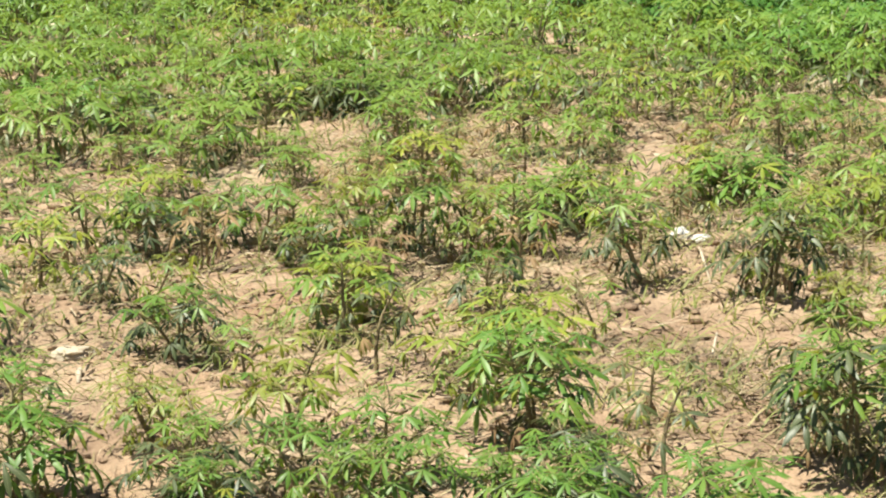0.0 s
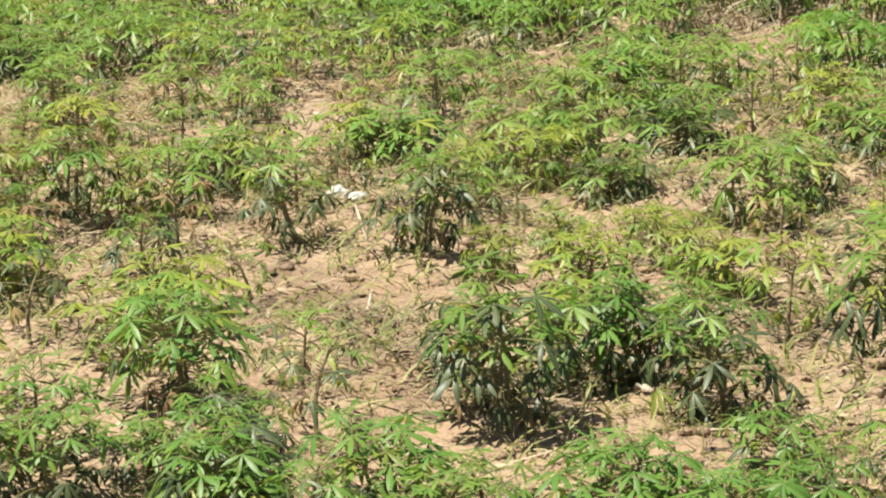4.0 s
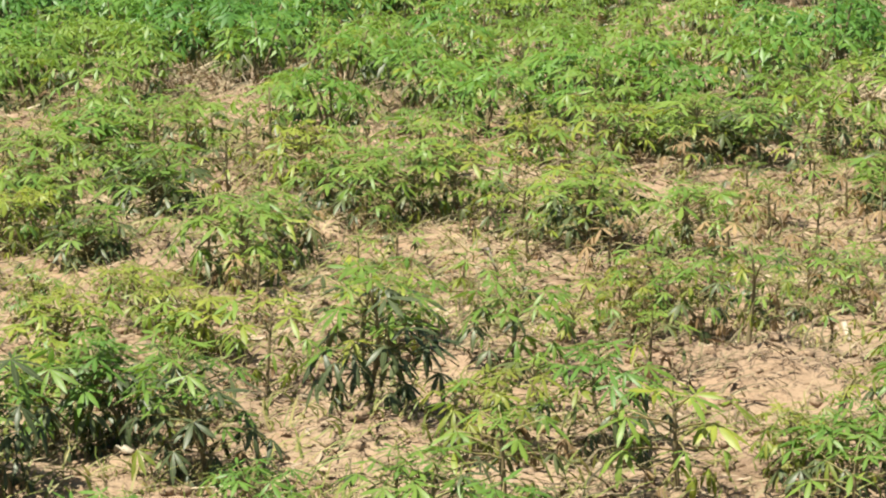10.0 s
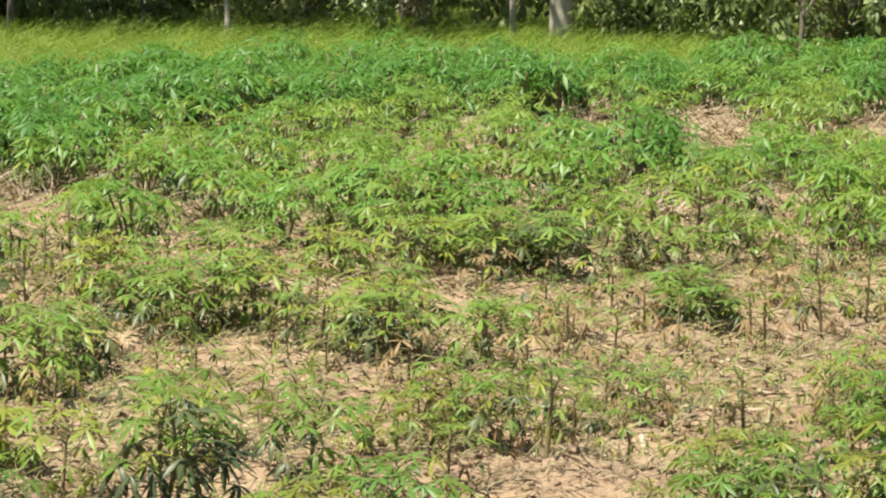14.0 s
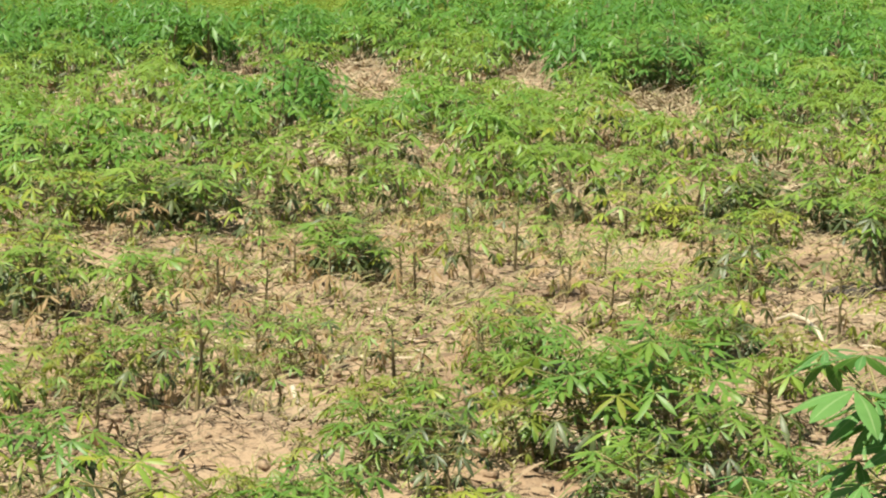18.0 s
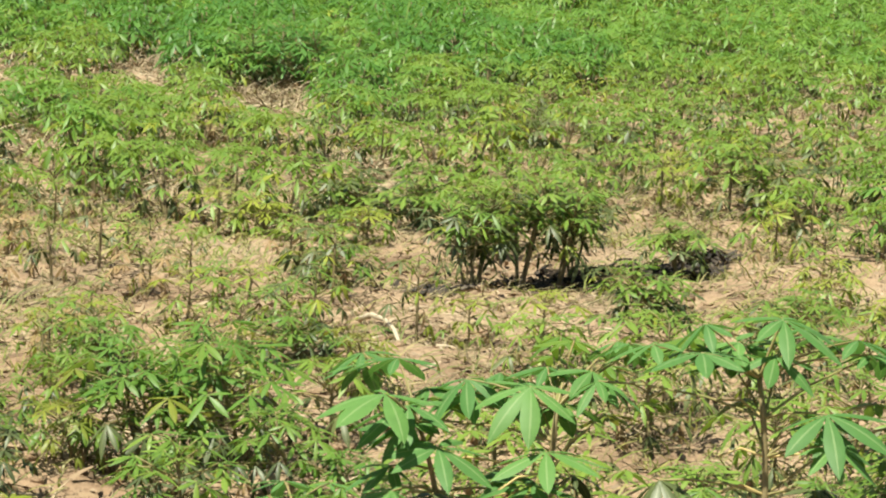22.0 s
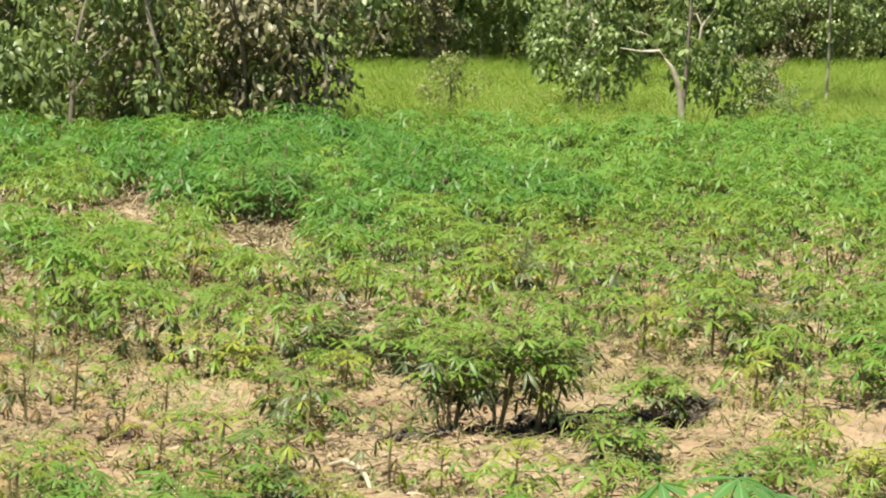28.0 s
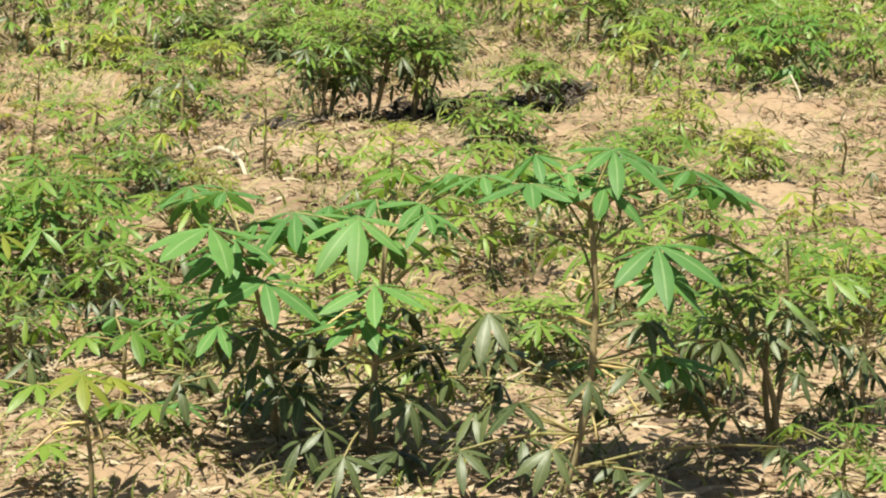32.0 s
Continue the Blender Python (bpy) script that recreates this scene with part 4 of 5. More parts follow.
def broad_plant(foot, bend, top, thick, hubs, label, more=6, stalks=7):
    """A tall plant given by its foot, the bend and top of its stalk, and the hubs of its leaves: x, y, z, lobe length, tone. more: small low leaves; stalks: bare leaf stalks."""
    r = random.Random(int(foot[0] * 100))
    plant = new("cassava_plant")
    plant.location = (foot[0], foot[1], ground_height(foot[0], foot[1]) - 0.01)
    tagged(plant, label, "plant", "cassava plants in the field")
    root = Vector((foot[0], foot[1], 0))
    ends = [root, Vector(bend), Vector(top)]
    line = [(ends[0] * (1 - u) ** 2 + ends[1] * 2 * u * (1 - u) + ends[2] * u * u) - root for u in (k / 8 for k in range(9))]
    s = Shape()
    s.tube([tuple(p) for p in line], [thick * (1.0 - 0.45 * k / 8) * (1.15 if k % 2 else 0.95) for k in range(9)], 8, 0)
    part("stalk", s.mesh("stalk", [STALK]), plant)
    for x, y, z, lobe, tone in list(hubs):      # a smaller leaf under most of them
        for _ in range({"emerald": 2, "green": 1}.get(tone, 0)):
            hubs = hubs + [(x + r.uniform(-0.18, 0.18), y + r.uniform(-0.05, 0.22), max(0.1, z - r.uniform(0.02, 0.12)), lobe * r.uniform(0.65, 0.95), tone)]
    # low leaves in the dark tone, which carries part of the shade under the crown
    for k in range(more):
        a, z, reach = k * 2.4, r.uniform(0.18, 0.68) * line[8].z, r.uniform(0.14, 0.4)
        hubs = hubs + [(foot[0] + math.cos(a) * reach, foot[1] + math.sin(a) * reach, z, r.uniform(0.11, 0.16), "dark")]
    for x, y, z, lobe, tone in hubs:
        hub = Vector((x, y, z)) - root
        k = max(1, min(8, round(8 * (hub.z * 0.9) / max(line[8].z, 0.01))))
        blades, stem = broad_leaf(line[k], hub, lobe, tone, r)
        part("leaf_stalk", stem, part("leaf", blades, plant), label="slender yellowish green leaf stalk")
    for k in range(stalks):
        start, a, reach = line[r.randint(2, 7)], r.uniform(0, 6.28), r.uniform(0.12, 0.26)
        tip = start + Vector((math.cos(a) * reach, math.sin(a) * reach, r.uniform(-0.08, 0.08)))
        s = Shape()
        s.tube([tuple(start), tuple(start.lerp(tip, 0.5) + Vector((0, 0, 0.025))), tuple(tip)], [0.0045, 0.0036, 0.003], 5, 0)
        part("leaf_stalk", s.mesh("leaf_stalk", [DRY_STALK]), plant, label="bare dry yellowish leaf stalk")


broad_plant((3.32, 7.09), (3.48, 7.16, 0.34), (3.42, 7.22, 0.78), 0.0135, [
    (3.48, 7.22, 0.94, 0.224, "emerald"), (3.75, 7.32, 0.86, 0.196, "emerald"), (3.21, 7.12, 0.87, 0.208, "emerald"), (3.55, 7.05, 0.71, 0.231, "emerald"),
    (3.28, 7.28, 0.92, 0.150, "emerald"), (3.14, 7.3, 0.86, 0.150, "emerald"), (3.62, 7.4, 0.88, 0.141, "emerald"), (3.40, 7.4, 0.82, 0.142, "green"), (3.30, 7.42, 0.86, 0.151, "green"), (3.46, 7.42, 0.68, 0.12, "yellow"), (3.86, 7.42, 0.66, 0.142, "green"),
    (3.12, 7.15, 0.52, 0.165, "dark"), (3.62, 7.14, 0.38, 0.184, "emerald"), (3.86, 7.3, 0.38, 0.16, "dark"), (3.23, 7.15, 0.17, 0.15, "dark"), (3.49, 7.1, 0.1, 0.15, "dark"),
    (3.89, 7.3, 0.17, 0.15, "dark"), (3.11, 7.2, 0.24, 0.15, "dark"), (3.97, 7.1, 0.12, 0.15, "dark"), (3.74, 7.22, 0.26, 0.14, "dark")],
    "tall cassava plant with broad bright green top leaves", 13, 12)
broad_plant((2.91, 7.5), (2.9, 7.46, 0.3), (2.92, 7.45, 0.66), 0.012, [
    (3.02, 7.62, 0.82, 0.150, "green"), (2.92, 7.55, 0.76, 0.158, "emerald"), (3.14, 7.6, 0.82, 0.158, "emerald"), (2.69, 7.55, 0.73, 0.214, "emerald"), (2.82, 7.38, 0.74, 0.208, "emerald"), (3.03, 7.48, 0.76, 0.224, "emerald"), (2.84, 7.28, 0.58, 0.208, "emerald"), (3.24, 7.68, 0.80, 0.172, "green"),
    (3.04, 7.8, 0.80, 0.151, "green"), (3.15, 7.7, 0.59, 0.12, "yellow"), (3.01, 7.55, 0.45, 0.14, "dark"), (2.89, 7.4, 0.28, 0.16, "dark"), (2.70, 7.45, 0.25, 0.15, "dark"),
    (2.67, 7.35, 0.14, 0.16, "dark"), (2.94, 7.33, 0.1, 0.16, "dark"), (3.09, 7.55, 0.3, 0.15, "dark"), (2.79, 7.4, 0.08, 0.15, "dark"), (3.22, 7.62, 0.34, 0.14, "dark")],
    "tall cassava plant with broad leaves, dark below", 11, 10)
broad_plant((2.68, 7.66), (2.66, 7.6, 0.3), (2.56, 7.56, 0.56), 0.0105, [
    (2.43, 7.45, 0.67, 0.231, "emerald"), (2.57, 7.4, 0.53, 0.208, "emerald"), (2.60, 7.62, 0.62, 0.151, "green"), (2.53, 7.7, 0.72, 0.190, "emerald"), (2.60, 7.55, 0.36, 0.14, "dark"),
    (2.79, 7.55, 0.31, 0.13, "dark"), (2.65, 7.5, 0.22, 0.14, "dark")], "cassava plant with broad leaves beside a taller one", 6, 6)
broad_plant((2.36, 8.2), (2.36, 8.2, 0.12), (2.36, 8.2, 0.24), 0.009, [
    (2.36, 8.1, 0.3, 0.13, "green"), (2.24, 8.18, 0.27, 0.12, "green"), (2.48, 8.22, 0.27, 0.12, "green"), (2.36, 8.34, 0.29, 0.137, "emerald"), (2.2, 8.05, 0.2, 0.12, "green"), (2.5, 8.05, 0.18, 0.12, "dark")],
    "low green cassava plant on bare soil", 3, 3)
broad_plant((2.34, 7.78), (2.34, 7.77, 0.05), (2.34, 7.76, 0.1), 0.007, [
    (2.34, 7.72, 0.13, 0.115, "green"), (2.27, 7.8, 0.12, 0.1, "green"), (2.43, 7.78, 0.12, 0.125, "emerald")], "very low young cassava plant on bare soil", 0, 0)
broad_plant((2.08, 7.26), (2.09, 7.26, 0.2), (2.05, 7.27, 0.36), 0.008, [
    (2.04, 7.2, 0.42, 0.13, "yellow"), (1.94, 7.28, 0.38, 0.13, "green"), (2.14, 7.33, 0.38, 0.13, "yellow"), (2.08, 7.4, 0.36, 0.12, "green"), (1.95, 7.2, 0.24, 0.12, "green")],
    "slender yellowish cassava plant on bare soil", 0, 4)


# ---- sticks and scraps lying about ----
def stick(points, radius, mat, label, category="stick"):
    s = Shape()
    pts = [(x, y, ground_height(x, y) + z) for x, y, z in points]
    n = len(pts)
    s.tube(pts, [radius * (1.0 - 0.35 * k / (n - 1)) * (1.1 if k % 2 else 0.92) for k in range(n)], 7, 0)
    tagged(new("stick", s.mesh("stick", [mat])), label, category)


stick([(3.6, 12.44, 0.02), (3.635, 12.32, 0.035), (3.65, 12.14, 0.04), (3.645, 11.95, 0.03), (3.62, 11.76, 0.02)], 0.014, PALE_WOOD, "bent white peeled stalk lying on the soil")
stick([(1.87, 12.0, 0.03), (1.87, 11.8, 0.025), (1.82, 11.55, 0.02), (1.76, 11.26, 0.012)], 0.008, PALE_WOOD, "curved pale stalk sticking out of the soil")
stick([(-2.92, 11.45, 0.01), (-2.85, 11.25, 0.02), (-2.77, 11.05, 0.01)], 0.007, PALE_WOOD, "straight pale dry stalk on bare soil")
stick([(-2.45, 9.71, 0.01), (-2.46, 9.86, 0.05), (-2.48, 10.0, 0.09)], 0.007, PALE_WOOD, "pale stalk propped on a clod of soil")
stick([(-2.86, 12.75, 0.02), (-2.77, 12.77, 0.03), (-2.68, 12.81, 0.02)], 0.01, PALE_WOOD, "thin pale stalk among the plants")
stick([(-3.36, 11.1, 0.01), (-3.34, 11.17, 0.03), (-3.32, 11.25, 0.02)], 0.008, DRY_WOOD, "short dry stalk on the soil")
stick([(0.5, 11.56, 0.02), (0.55, 11.52, 0.03), (0.61, 11.44, 0.02)], 0.016, PALE_WOOD, "short pale stalk lying by a hollow")
stick([(-1.29, 8.8, 0.015), (-1.26, 8.77, 0.02), (-1.23, 8.74, 0.015)], 0.014, PALE_WOOD, "short white stalk under dark leaves")
stick([(-0.25, 12.75, 0.01), (-0.2, 12.55, 0.03), (-0.16, 12.32, 0.06)], 0.009, BARK_DARK, "dark dry stalk leaning on the soil")
stick([(1.24, 11.03, 0.01), (1.24, 10.92, 0.03), (1.24, 10.81, 0.01)], 0.012, PALE_WOOD, "short pale stalk end on the soil")
stick([(-4.6, 9.0, 0.0), (-4.58, 8.95, 0.015), (-4.55, 8.88, 0.005)], 0.014, PALE_WOOD, "short white stalk piece on the soil")
stick([(-9.95, 19.0, 0.03), (-9.85, 18.95, 0.12), (-9.73, 18.87, 0.06)], 0.03, PALE_WOOD, "pale thick stalk in the far field")
stick([(7.1, 14.1, 0.0), (7.12, 14.02, 0.05), (7.16, 13.94, 0.1)], 0.006, DRY_WOOD, "dry stalk leaning against another one")
stick([(7.18, 13.82, 0.0), (7.18, 13.88, 0.05), (7.16, 13.94, 0.11)], 0.008, PALE_WOOD, "pale stalk stump standing in the soil")


def lump(x, y, size, mat, name, label, category, seed):
    """A crumpled or rounded scrap on the ground."""
    r = random.Random(seed)
    bm = bmesh.new()
    bmesh.ops.create_icosphere(bm, subdivisions=3, radius=1.0)
    for v in bm.verts:
        k = 1.0 + 0.35 * noise.noise(v.co * 2.1 + Vector((seed, 0, 0))) + 0.15 * noise.noise(v.co * 5.0)
        v.co = Vector((v.co.x * size[0] * k, v.co.y * size[1] * k, max(v.co.z * size[2] * k, -0.3 * size[2])))
    me = bpy.data.meshes.new(name)
    bm.to_mesh(me)
    bm.free()
    me.materials.append(mat)
    ob = new(name, me)
    ob.matrix_basis = pose(x, y, ground_height(x, y) + 0.2 * size[2], 0, 0, r.uniform(0, 180))
    tagged(ob, label, category)


lump(-3.08, 12.1, (0.075, 0.06, 0.05), PLASTIC, "crumpled_sheet", "crumpled white plastic sheet half hidden by plants", "litter", 3)
lump(-3.2, 12.2, (0.06, 0.05, 0.04), PLASTIC, "crumpled_sheet", "small crumpled white scrap beside a larger one", "litter", 5)
lump(-4.71, 9.16, (0.1, 0.045, 0.035), PALE_WOOD, "stalk_stump", "smooth whitish stump of a cut stalk on the soil", "stump", 7)
for k, (x, y, z) in enumerate(field_places(60, 21, 7.5, 15.0, 0.6, 0.0)):
    w = rng.uniform(0.007, 0.016)
    lump(x, y, (w, w * rng.uniform(0.7, 1.0), w * rng.uniform(0.5, 0.75)), SOIL, "clod", "rough dry clod of sandy soil", "clod", 30 + k)


def grass_tuft(x, y, height, count, seed):
    r = random.Random(seed)
    s = Shape()
    for k in range(count):
        a, lean, h = r.uniform(0, 6.28), r.uniform(0.05, 0.45), height * r.uniform(0.6, 1.05)
        m = pose(0.04 * math.cos(a), 0.04 * math.sin(a), 0, 0, 0, math.degrees(a)) @ pose(0, 0, 0, 0, -90 + math.degrees(lean))
        s.blade(m, h, 0.022, r.uniform(0.2, 0.7), 0.2, 5, 0)
    ob = new("grass_tuft", s.mesh("grass_tuft", [GRASS]))
    ob.location = (x, y, ground_height(x, y) - 0.01)
    tagged(ob, "tall pale green grass tuft among the cassava", "grass", "grass tufts in the field")


for k, (x, y, h) in enumerate(((10.7, 31.0, 0.9), (11.9, 32.0, 0.8), (13.0, 33.2, 0.95), (12.7, 33.0, 0.9), (10.2, 29.6, 0.85), (9.7, 26.0, 0.75), (11.0, 26.8, 0.75), (-8.4, 18.1, 0.7), (7.6, 27.0, 0.7), (-7.2, 21.0, 0.7))):
    grass_tuft(x, y, h, 9, 70 + k)


# ---- far side: tall grass, shrubs and trees ----
def bank_places(count, seed):
    r = random.Random(seed)
    out = []
    while len(out) < count:
        x = r.uniform(-26, 36)
        y = far_edge(x) + 0.3 + (13.0 if x < 4 else min(44.0, 16.0 + 2.2 * (x - 4))) * r.random() ** 1.15
        out.append((x, y, ground_height(x, y)))
    return out


scatter_strips("tall_grass", bank_places(180000, 6), (0.25, 0.55), (0.006, 0.014), 0.0, 1.2, GRASS, "tall bright yellow-green grass beyond the field", "grass", 0.5, 6, 3)


def shrub_crown(seed, mat, radius, height, count, leaf):
    """A crown of many hanging leaves in uneven clumps, with gaps."""
    r = random.Random(seed)
    s = Shape()
    clumps = []
    for k in range(26):
        u, a = r.random() ** 0.6, r.uniform(0, 6.28)
        z = r.uniform(0.12, 1.0)
        wide = radius * (0.55 + 0.6 * math.sin(math.pi * min(1, z * 0.85)))
        clumps.append((Vector((math.cos(a) * wide * u, math.sin(a) * wide * u, z * height)), r.uniform(0.28, 0.6) * radius * 0.6))
    for k in range(count):
        c, rad = r.choice(clumps)
        d = Vector((r.gauss(0, 1), r.gauss(0, 1), r.gauss(0, 1) + 0.35)).normalized() * r.uniform(0.75, 1.1)
        p = c + d * rad
        p.z = max(0.05, p.z)
        m = Matrix.Translation(p) @ pose(0, 0, 0, r.uniform(-30, 30), r.uniform(-5, 75), math.degrees(math.atan2(d.y, d.x)) + r.uniform(-70, 70))
        s.blade(m, leaf * r.uniform(0.7, 1.3), leaf * 0.5, 0.5, 0.1, 3, 0, r.uniform(-0.4, 0.4))
    return s.mesh("crown", [mat])


CROWNS = [shrub_crown(60 + k, (SHRUB_OLIVE, SHRUB, SHRUB_OLIVE, SHRUB, SHRUB_GREY, SHRUB)[k], 1.35 + 0.2 * (k % 3), 3.4 + 0.5 * (k % 2), 1500, 0.2) for k in range(6)]
TREE_CROWNS = [shrub_crown(80 + k, SHRUB, 2.2, 4.0, 2600, 0.17) for k in range(3)]


def trunk_mesh(seed, height, foot, mat, lean=0.1, forks=2):
    r = random.Random(seed)
    s = Shape()
    away = r.uniform(0, 6.28)
    pts = [(math.cos(away) * lean * height * u * u + 0.04 * r.uniform(-1, 1), math.sin(away) * lean * height * u * u + 0.04 * r.uniform(-1, 1), height * u - 0.05) for u in (0, 0.15, 0.35, 0.55, 0.78, 1.0)]
    s.tube(pts, [foot * (1.25 if u == 0 else 1 - 0.6 * u) for u in (0, 0.15, 0.35, 0.55, 0.78, 1.0)], 8, 0)
    for k in range(forks):
        b = Vector(pts[2 + k % 3])
        a = r.uniform(0, 6.28)
        out = Vector((math.cos(a), math.sin(a), 1.1)) * height * 0.3
        s.tube([tuple(b), tuple(b + out * 0.5 + Vector((0, 0, 0.1))), tuple(b + out)], [foot * 0.5, foot * 0.36, foot * 0.18], 6, 0)
    return s.mesh("trunk", [mat])


def shrub(x, y, big):
    thing = new("shrub")
    thing.matrix_basis = pose(x, y, ground_height(x, y), 0, 0, rng.uniform(0, 360)) @ Matrix.Scale(big, 4)
    tagged(thing, "dense dark green leafy shrub behind the grass", "shrub", "shrubs beyond the field")
    part("trunk", rng.choice(SHRUB_TRUNKS), thing)
    part("crown", rng.choice(CROWNS), thing)


def tree(x, y, height, foot, pale, lean=0.08, label="", low=0.45, full=0.0):
    thing = new("tree")
    thing.matrix_basis = pose(x, y, ground_height(x, y), 0, 0, rng.uniform(0, 360))
    tagged(thing, label or ("tree with a slender pale trunk" if pale else "tree with a thin dark trunk"), "tree", "trees beyond the field")
    part("trunk", trunk_mesh(rng.randrange(9999), height, foot, BARK_PALE if pale else BARK_DARK, lean), thing)
    part("crown", rng.choice(TREE_CROWNS), thing, pose(0, 0, height * low) @ Matrix.Scale(full or height / 6.5, 4))


SHRUB_TRUNKS = [trunk_mesh(30 + k, 2.6, 0.06, BARK_PALE if k % 2 else BARK_DARK, 0.15, 3) for k in range(4)]

def forest_edge(x):
    """Where the forest behind the grass begins, by x."""
    return 57.0 + 0.78 * max(0.0, x - 8.0)


# a thicket to the right of the pale trunk, shrubs and trees in rows behind the grass
for k in range(12):
    x = 3.3 + 0.5 * k + rng.uniform(-0.3, 0.3)
    shrub(x, far_edge(x) + 1.2 + (3.5 if k < 4 else 0.0) + rng.uniform(0.0, 2.5), rng.uniform(0.4, 0.75))
for k in range(9):
    shrub(3.6 + 0.7 * k + rng.uniform(-0.3, 0.3), 41.0 + rng.uniform(-1.0, 3.0), rng.uniform(0.7, 1.1))
for k in range(30):
    shrub(8.0 + 1.15 * k + rng.uniform(-0.4, 0.4), forest_edge(8.0 + 1.15 * k) + 3.5 + rng.uniform(-2.0, 3.0), rng.uniform(1.3, 1.9))
for k in range(34):
    shrub(-26.0 + 0.85 * k + rng.uniform(-0.4, 0.4), 40.0 + rng.uniform(-1.5, 5.0), rng.uniform(0.7, 1.2))
for k in range(30):
    shrub(-30.0 + 1.1 * k + rng.uniform(-0.4, 0.4), 48.0 + rng.uniform(-1.5, 3.0), rng.uniform(1.2, 1.6))
for k in range(20):
    shrub(-14.0 + 0.8 * k + rng.uniform(-0.4, 0.4), 37.6 + rng.uniform(-0.8, 2.0), rng.uniform(0.3, 0.55))
for k in range(34):
    shrub(9.0 + 1.0 * k + rng.uniform(-0.4, 0.4), forest_edge(9.0 + 1.0 * k) + rng.uniform(-1.0, 1.5), rng.uniform(0.5, 0.9))
for k in range(26):
    shrub(-11.0 + 0.5 * k + rng.uniform(-0.3, 0.3), 42.0 + rng.uniform(-1.0, 2.0), rng.uniform(0.35, 0.6))
for x, y, big in ((15.5, 45.3, 0.6), (16.0, 45.8, 0.65), (16.3, 40.9, 0.45), (17.7, 41.4, 0.2), (12.5, 42.5, 0.26), (19.0, 46.0, 0.3)):
    shrub(x, y, big)
for k in range(22):
    tree(rng.uniform(-18.0, 2.4), 39.0 + rng.uniform(-2.0, 6.0), rng.uniform(5.0, 8.0), rng.choice((0.01, 0.014, 0.018, 0.03)), k % 3 == 0, rng.uniform(0.02, 0.28), low=rng.uniform(0.45, 0.65), full=0.75)
tree(2.72, 36.5, 11.0, 0.14, True, 0.02, "tree with a thick pale straight trunk at the field edge", 0.8, 0.8)
for x, y, foot, pale in ((8.1, 37.4, 0.12, False), (6.85, 36.9, 0.04, True), (2.1, 37.2, 0.045, True), (-1.6, 36.0, 0.035, True), (-5.0, 36.1, 0.035, False), (-4.45, 37.1, 0.04, False), (-2.85, 38.1, 0.04, False), (22.5, 51.3, 0.028, True), (19.2, 57.5, 0.06, True)):
    tree(x, y, 6.0, foot, pale, 0.05, low=0.5)
for k in range(34):
    tree(4.0 + 1.3 * k + rng.uniform(-0.4, 0.4), forest_edge(4.0 + 1.3 * k) + 9.0 + rng.uniform(-2.0, 4.0), rng.uniform(6.0, 9.0), rng.uniform(0.08, 0.14), k % 4 == 0, low=0.3)
for k in range(70):
    tree(-60.0 + 2.0 * k + rng.uniform(-0.7, 0.7), max(78.0, forest_edge(-60.0 + 2.0 * k) + 16.0) + rng.uniform(-3.0, 8.0), rng.uniform(9.0, 13.0), rng.uniform(0.1, 0.16), False, low=0.1)


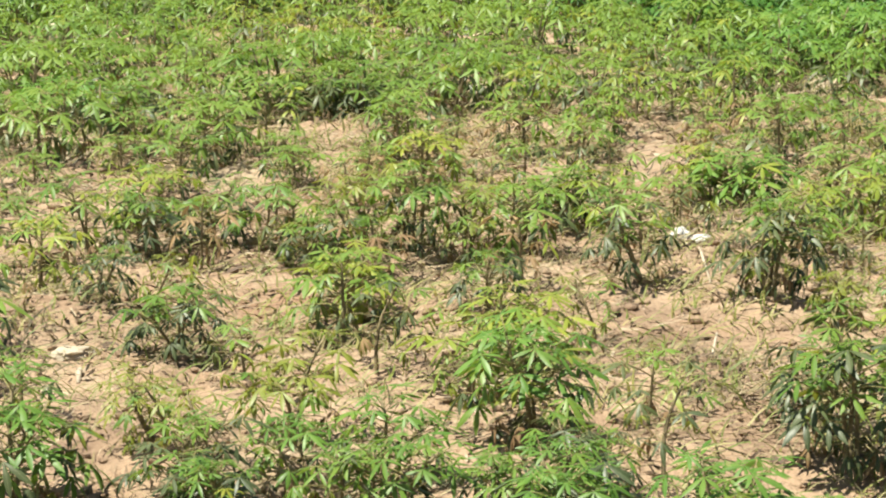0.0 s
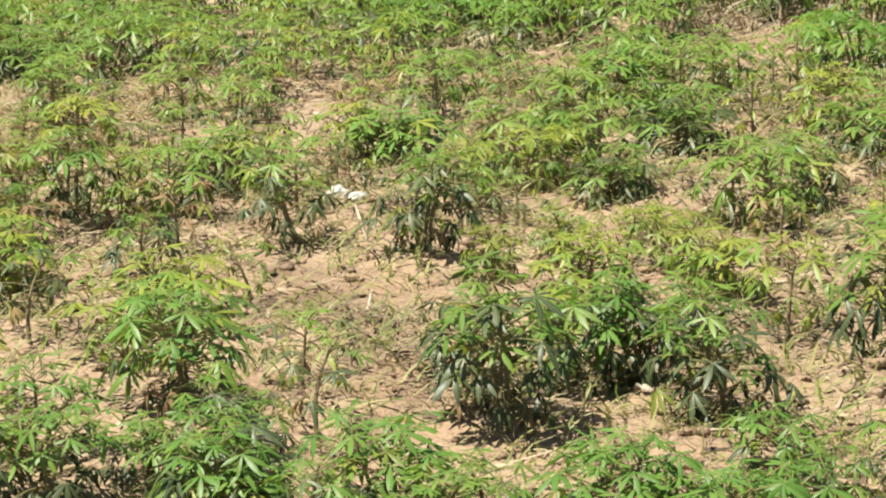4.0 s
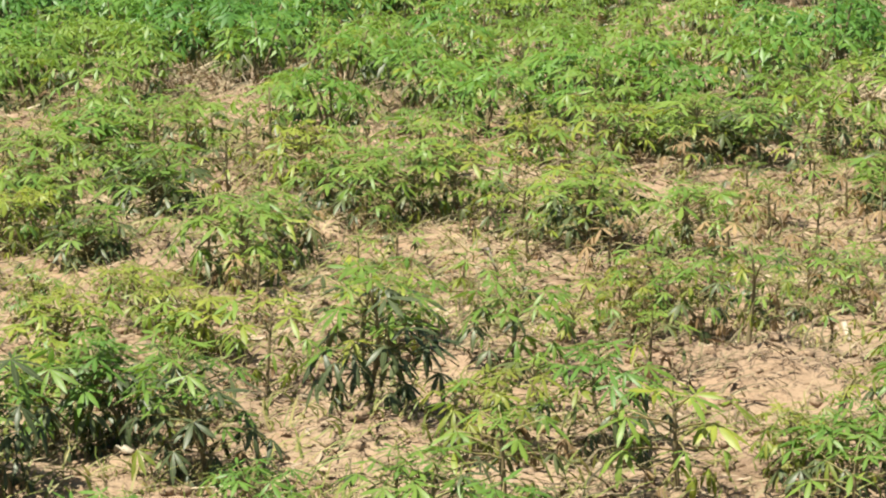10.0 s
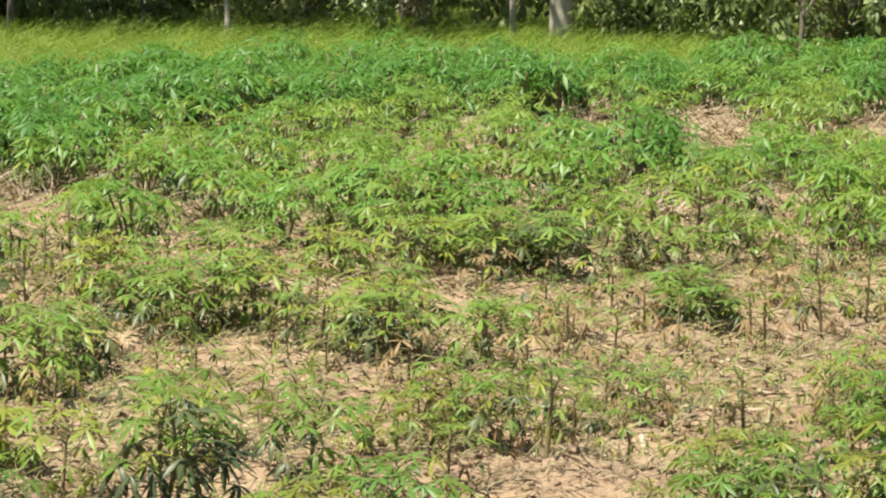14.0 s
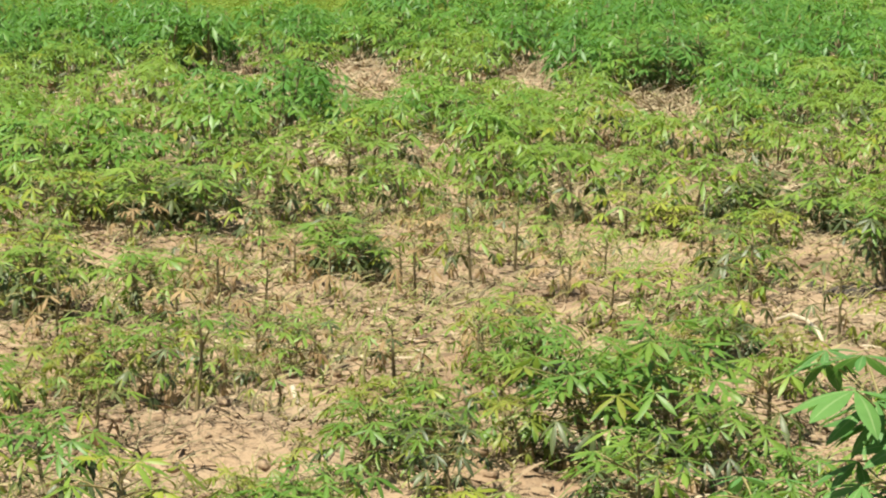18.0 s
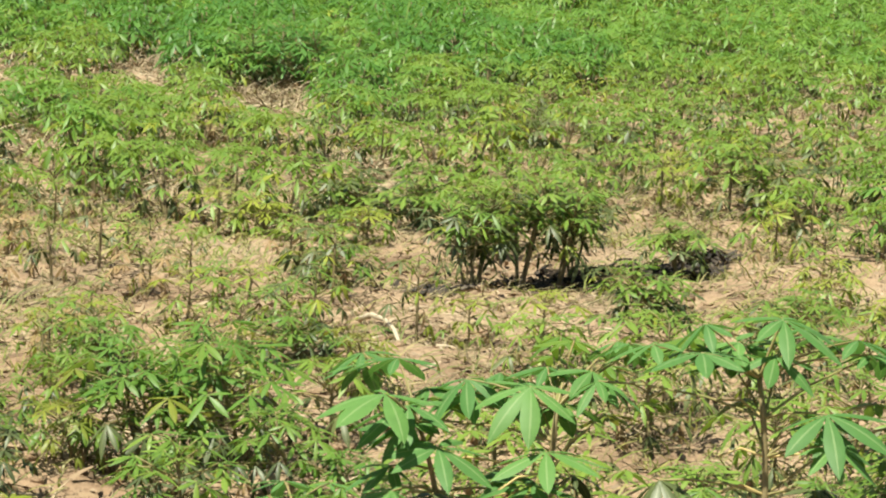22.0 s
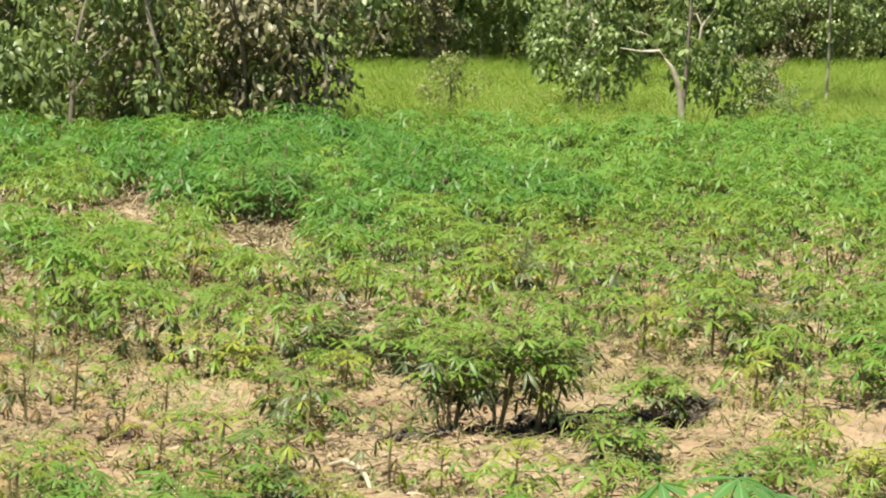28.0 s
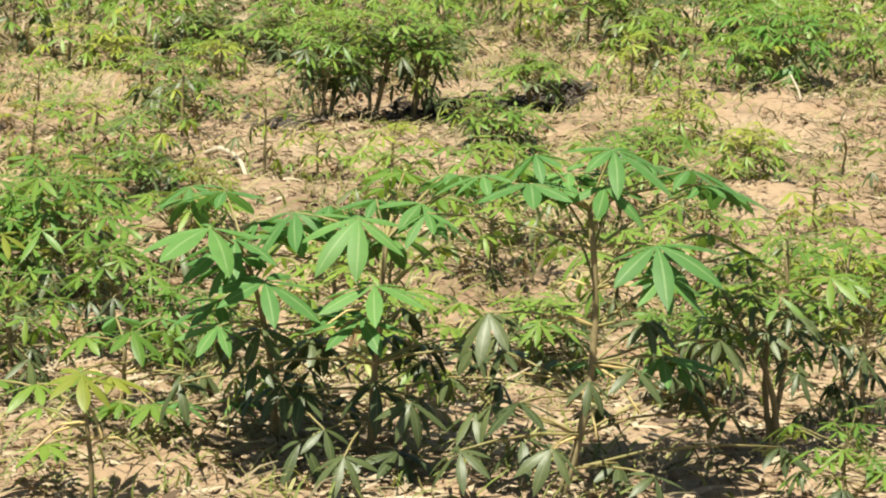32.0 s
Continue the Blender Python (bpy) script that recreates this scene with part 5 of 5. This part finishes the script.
def leaning_tree(x, y):
    """A bare pale trunk that leans over, with a side branch and a thin crown."""
    thing = new("tree")
    thing.matrix_basis = pose(x, y, ground_height(x, y) - 0.03)
    tagged(thing, "leaning tree with a bare pale trunk and thin crown", "tree", "trees beyond the field")
    s = Shape()
    s.tube([(0, 0, 0), (-0.02, 0, 0.4), (-0.09, 0, 0.76), (-0.21, 0, 1.02), (-0.42, 0.02, 1.26), (-0.7, 0.05, 1.24), (-1.0, 0.1, 1.28)], [0.06, 0.055, 0.048, 0.042, 0.032, 0.016, 0.008], 8, 0)
    s.tube([(-0.42, 0.02, 1.26), (-0.62, 0.0, 1.5), (-0.9, 0.0, 1.56)], [0.014, 0.01, 0.006], 6, 0)
    trunk = part("trunk", s.mesh("trunk", [BARK_PALE]), thing)
    s = Shape()
    s.tube([(0.02, 0.05, 0.0), (0.06, 0.1, 0.9), (0.08, 0.1, 1.6), (0.1, 0.1, 2.6)], [0.04, 0.032, 0.025, 0.015], 7, 0)
    part("dark_stem", s.mesh("dark_stem", [BARK_DARK]), thing)
    s = Shape()
    s.tube([(0.2, 0.0, 1.35), (0.24, 0.0, 1.65), (0.42, 0.0, 1.9), (0.5, 0.0, 2.1)], [0.018, 0.024, 0.018, 0.008], 6, 0)
    s.tube([(0.24, 0.0, 1.65), (0.14, 0.0, 1.85)], [0.018, 0.008], 6, 0)
    part("dead_branch", s.mesh("dead_branch", [BARK_PALE]), thing)
    part("crown", shrub_crown(91, SHRUB, 0.7, 2.9, 380, 0.18), thing, pose(0.28, 0.55, 0.15))


leaning_tree(15.5, 40.3)


def pale_stem(points, foot, label):
    """A thin bare trunk that leans out of the shrubs, with one twig."""
    x, y, _ = points[0]
    thing = new("tree")
    thing.location = (x, y, ground_height(x, y) - 0.03)
    tagged(thing, label, "tree", "trees beyond the field")
    s = Shape()
    line = [(a - x, b - y, c) for a, b, c in points]
    s.tube(line, [foot * (1.0 - 0.12 * k) for k in range(len(line))], 7, 0)
    trunk = part("trunk", s.mesh("trunk", [BARK_PALE]), thing)
    s = Shape()
    a = Vector(line[-2])
    s.tube([tuple(a), tuple(a + Vector((0.16, 0, 0.3))), tuple(a + Vector((0.2, 0, 0.75)))], [foot * 0.5, foot * 0.4, foot * 0.2], 6, 0)
    part("twig", s.mesh("twig", [BARK_PALE]), trunk)


pale_stem([(6.5, 33.8, 0.0), (6.38, 33.8, 1.16), (6.23, 33.8, 1.69), (6.1, 33.8, 2.5)], 0.034, "thin leaning pale trunk rising out of shrubs")
pale_stem([(8.8, 35.0, 0.0), (8.73, 35.0, 1.1), (8.58, 35.0, 1.6), (8.52, 35.0, 2.5)], 0.032, "bent pale trunk among dark shrubs")
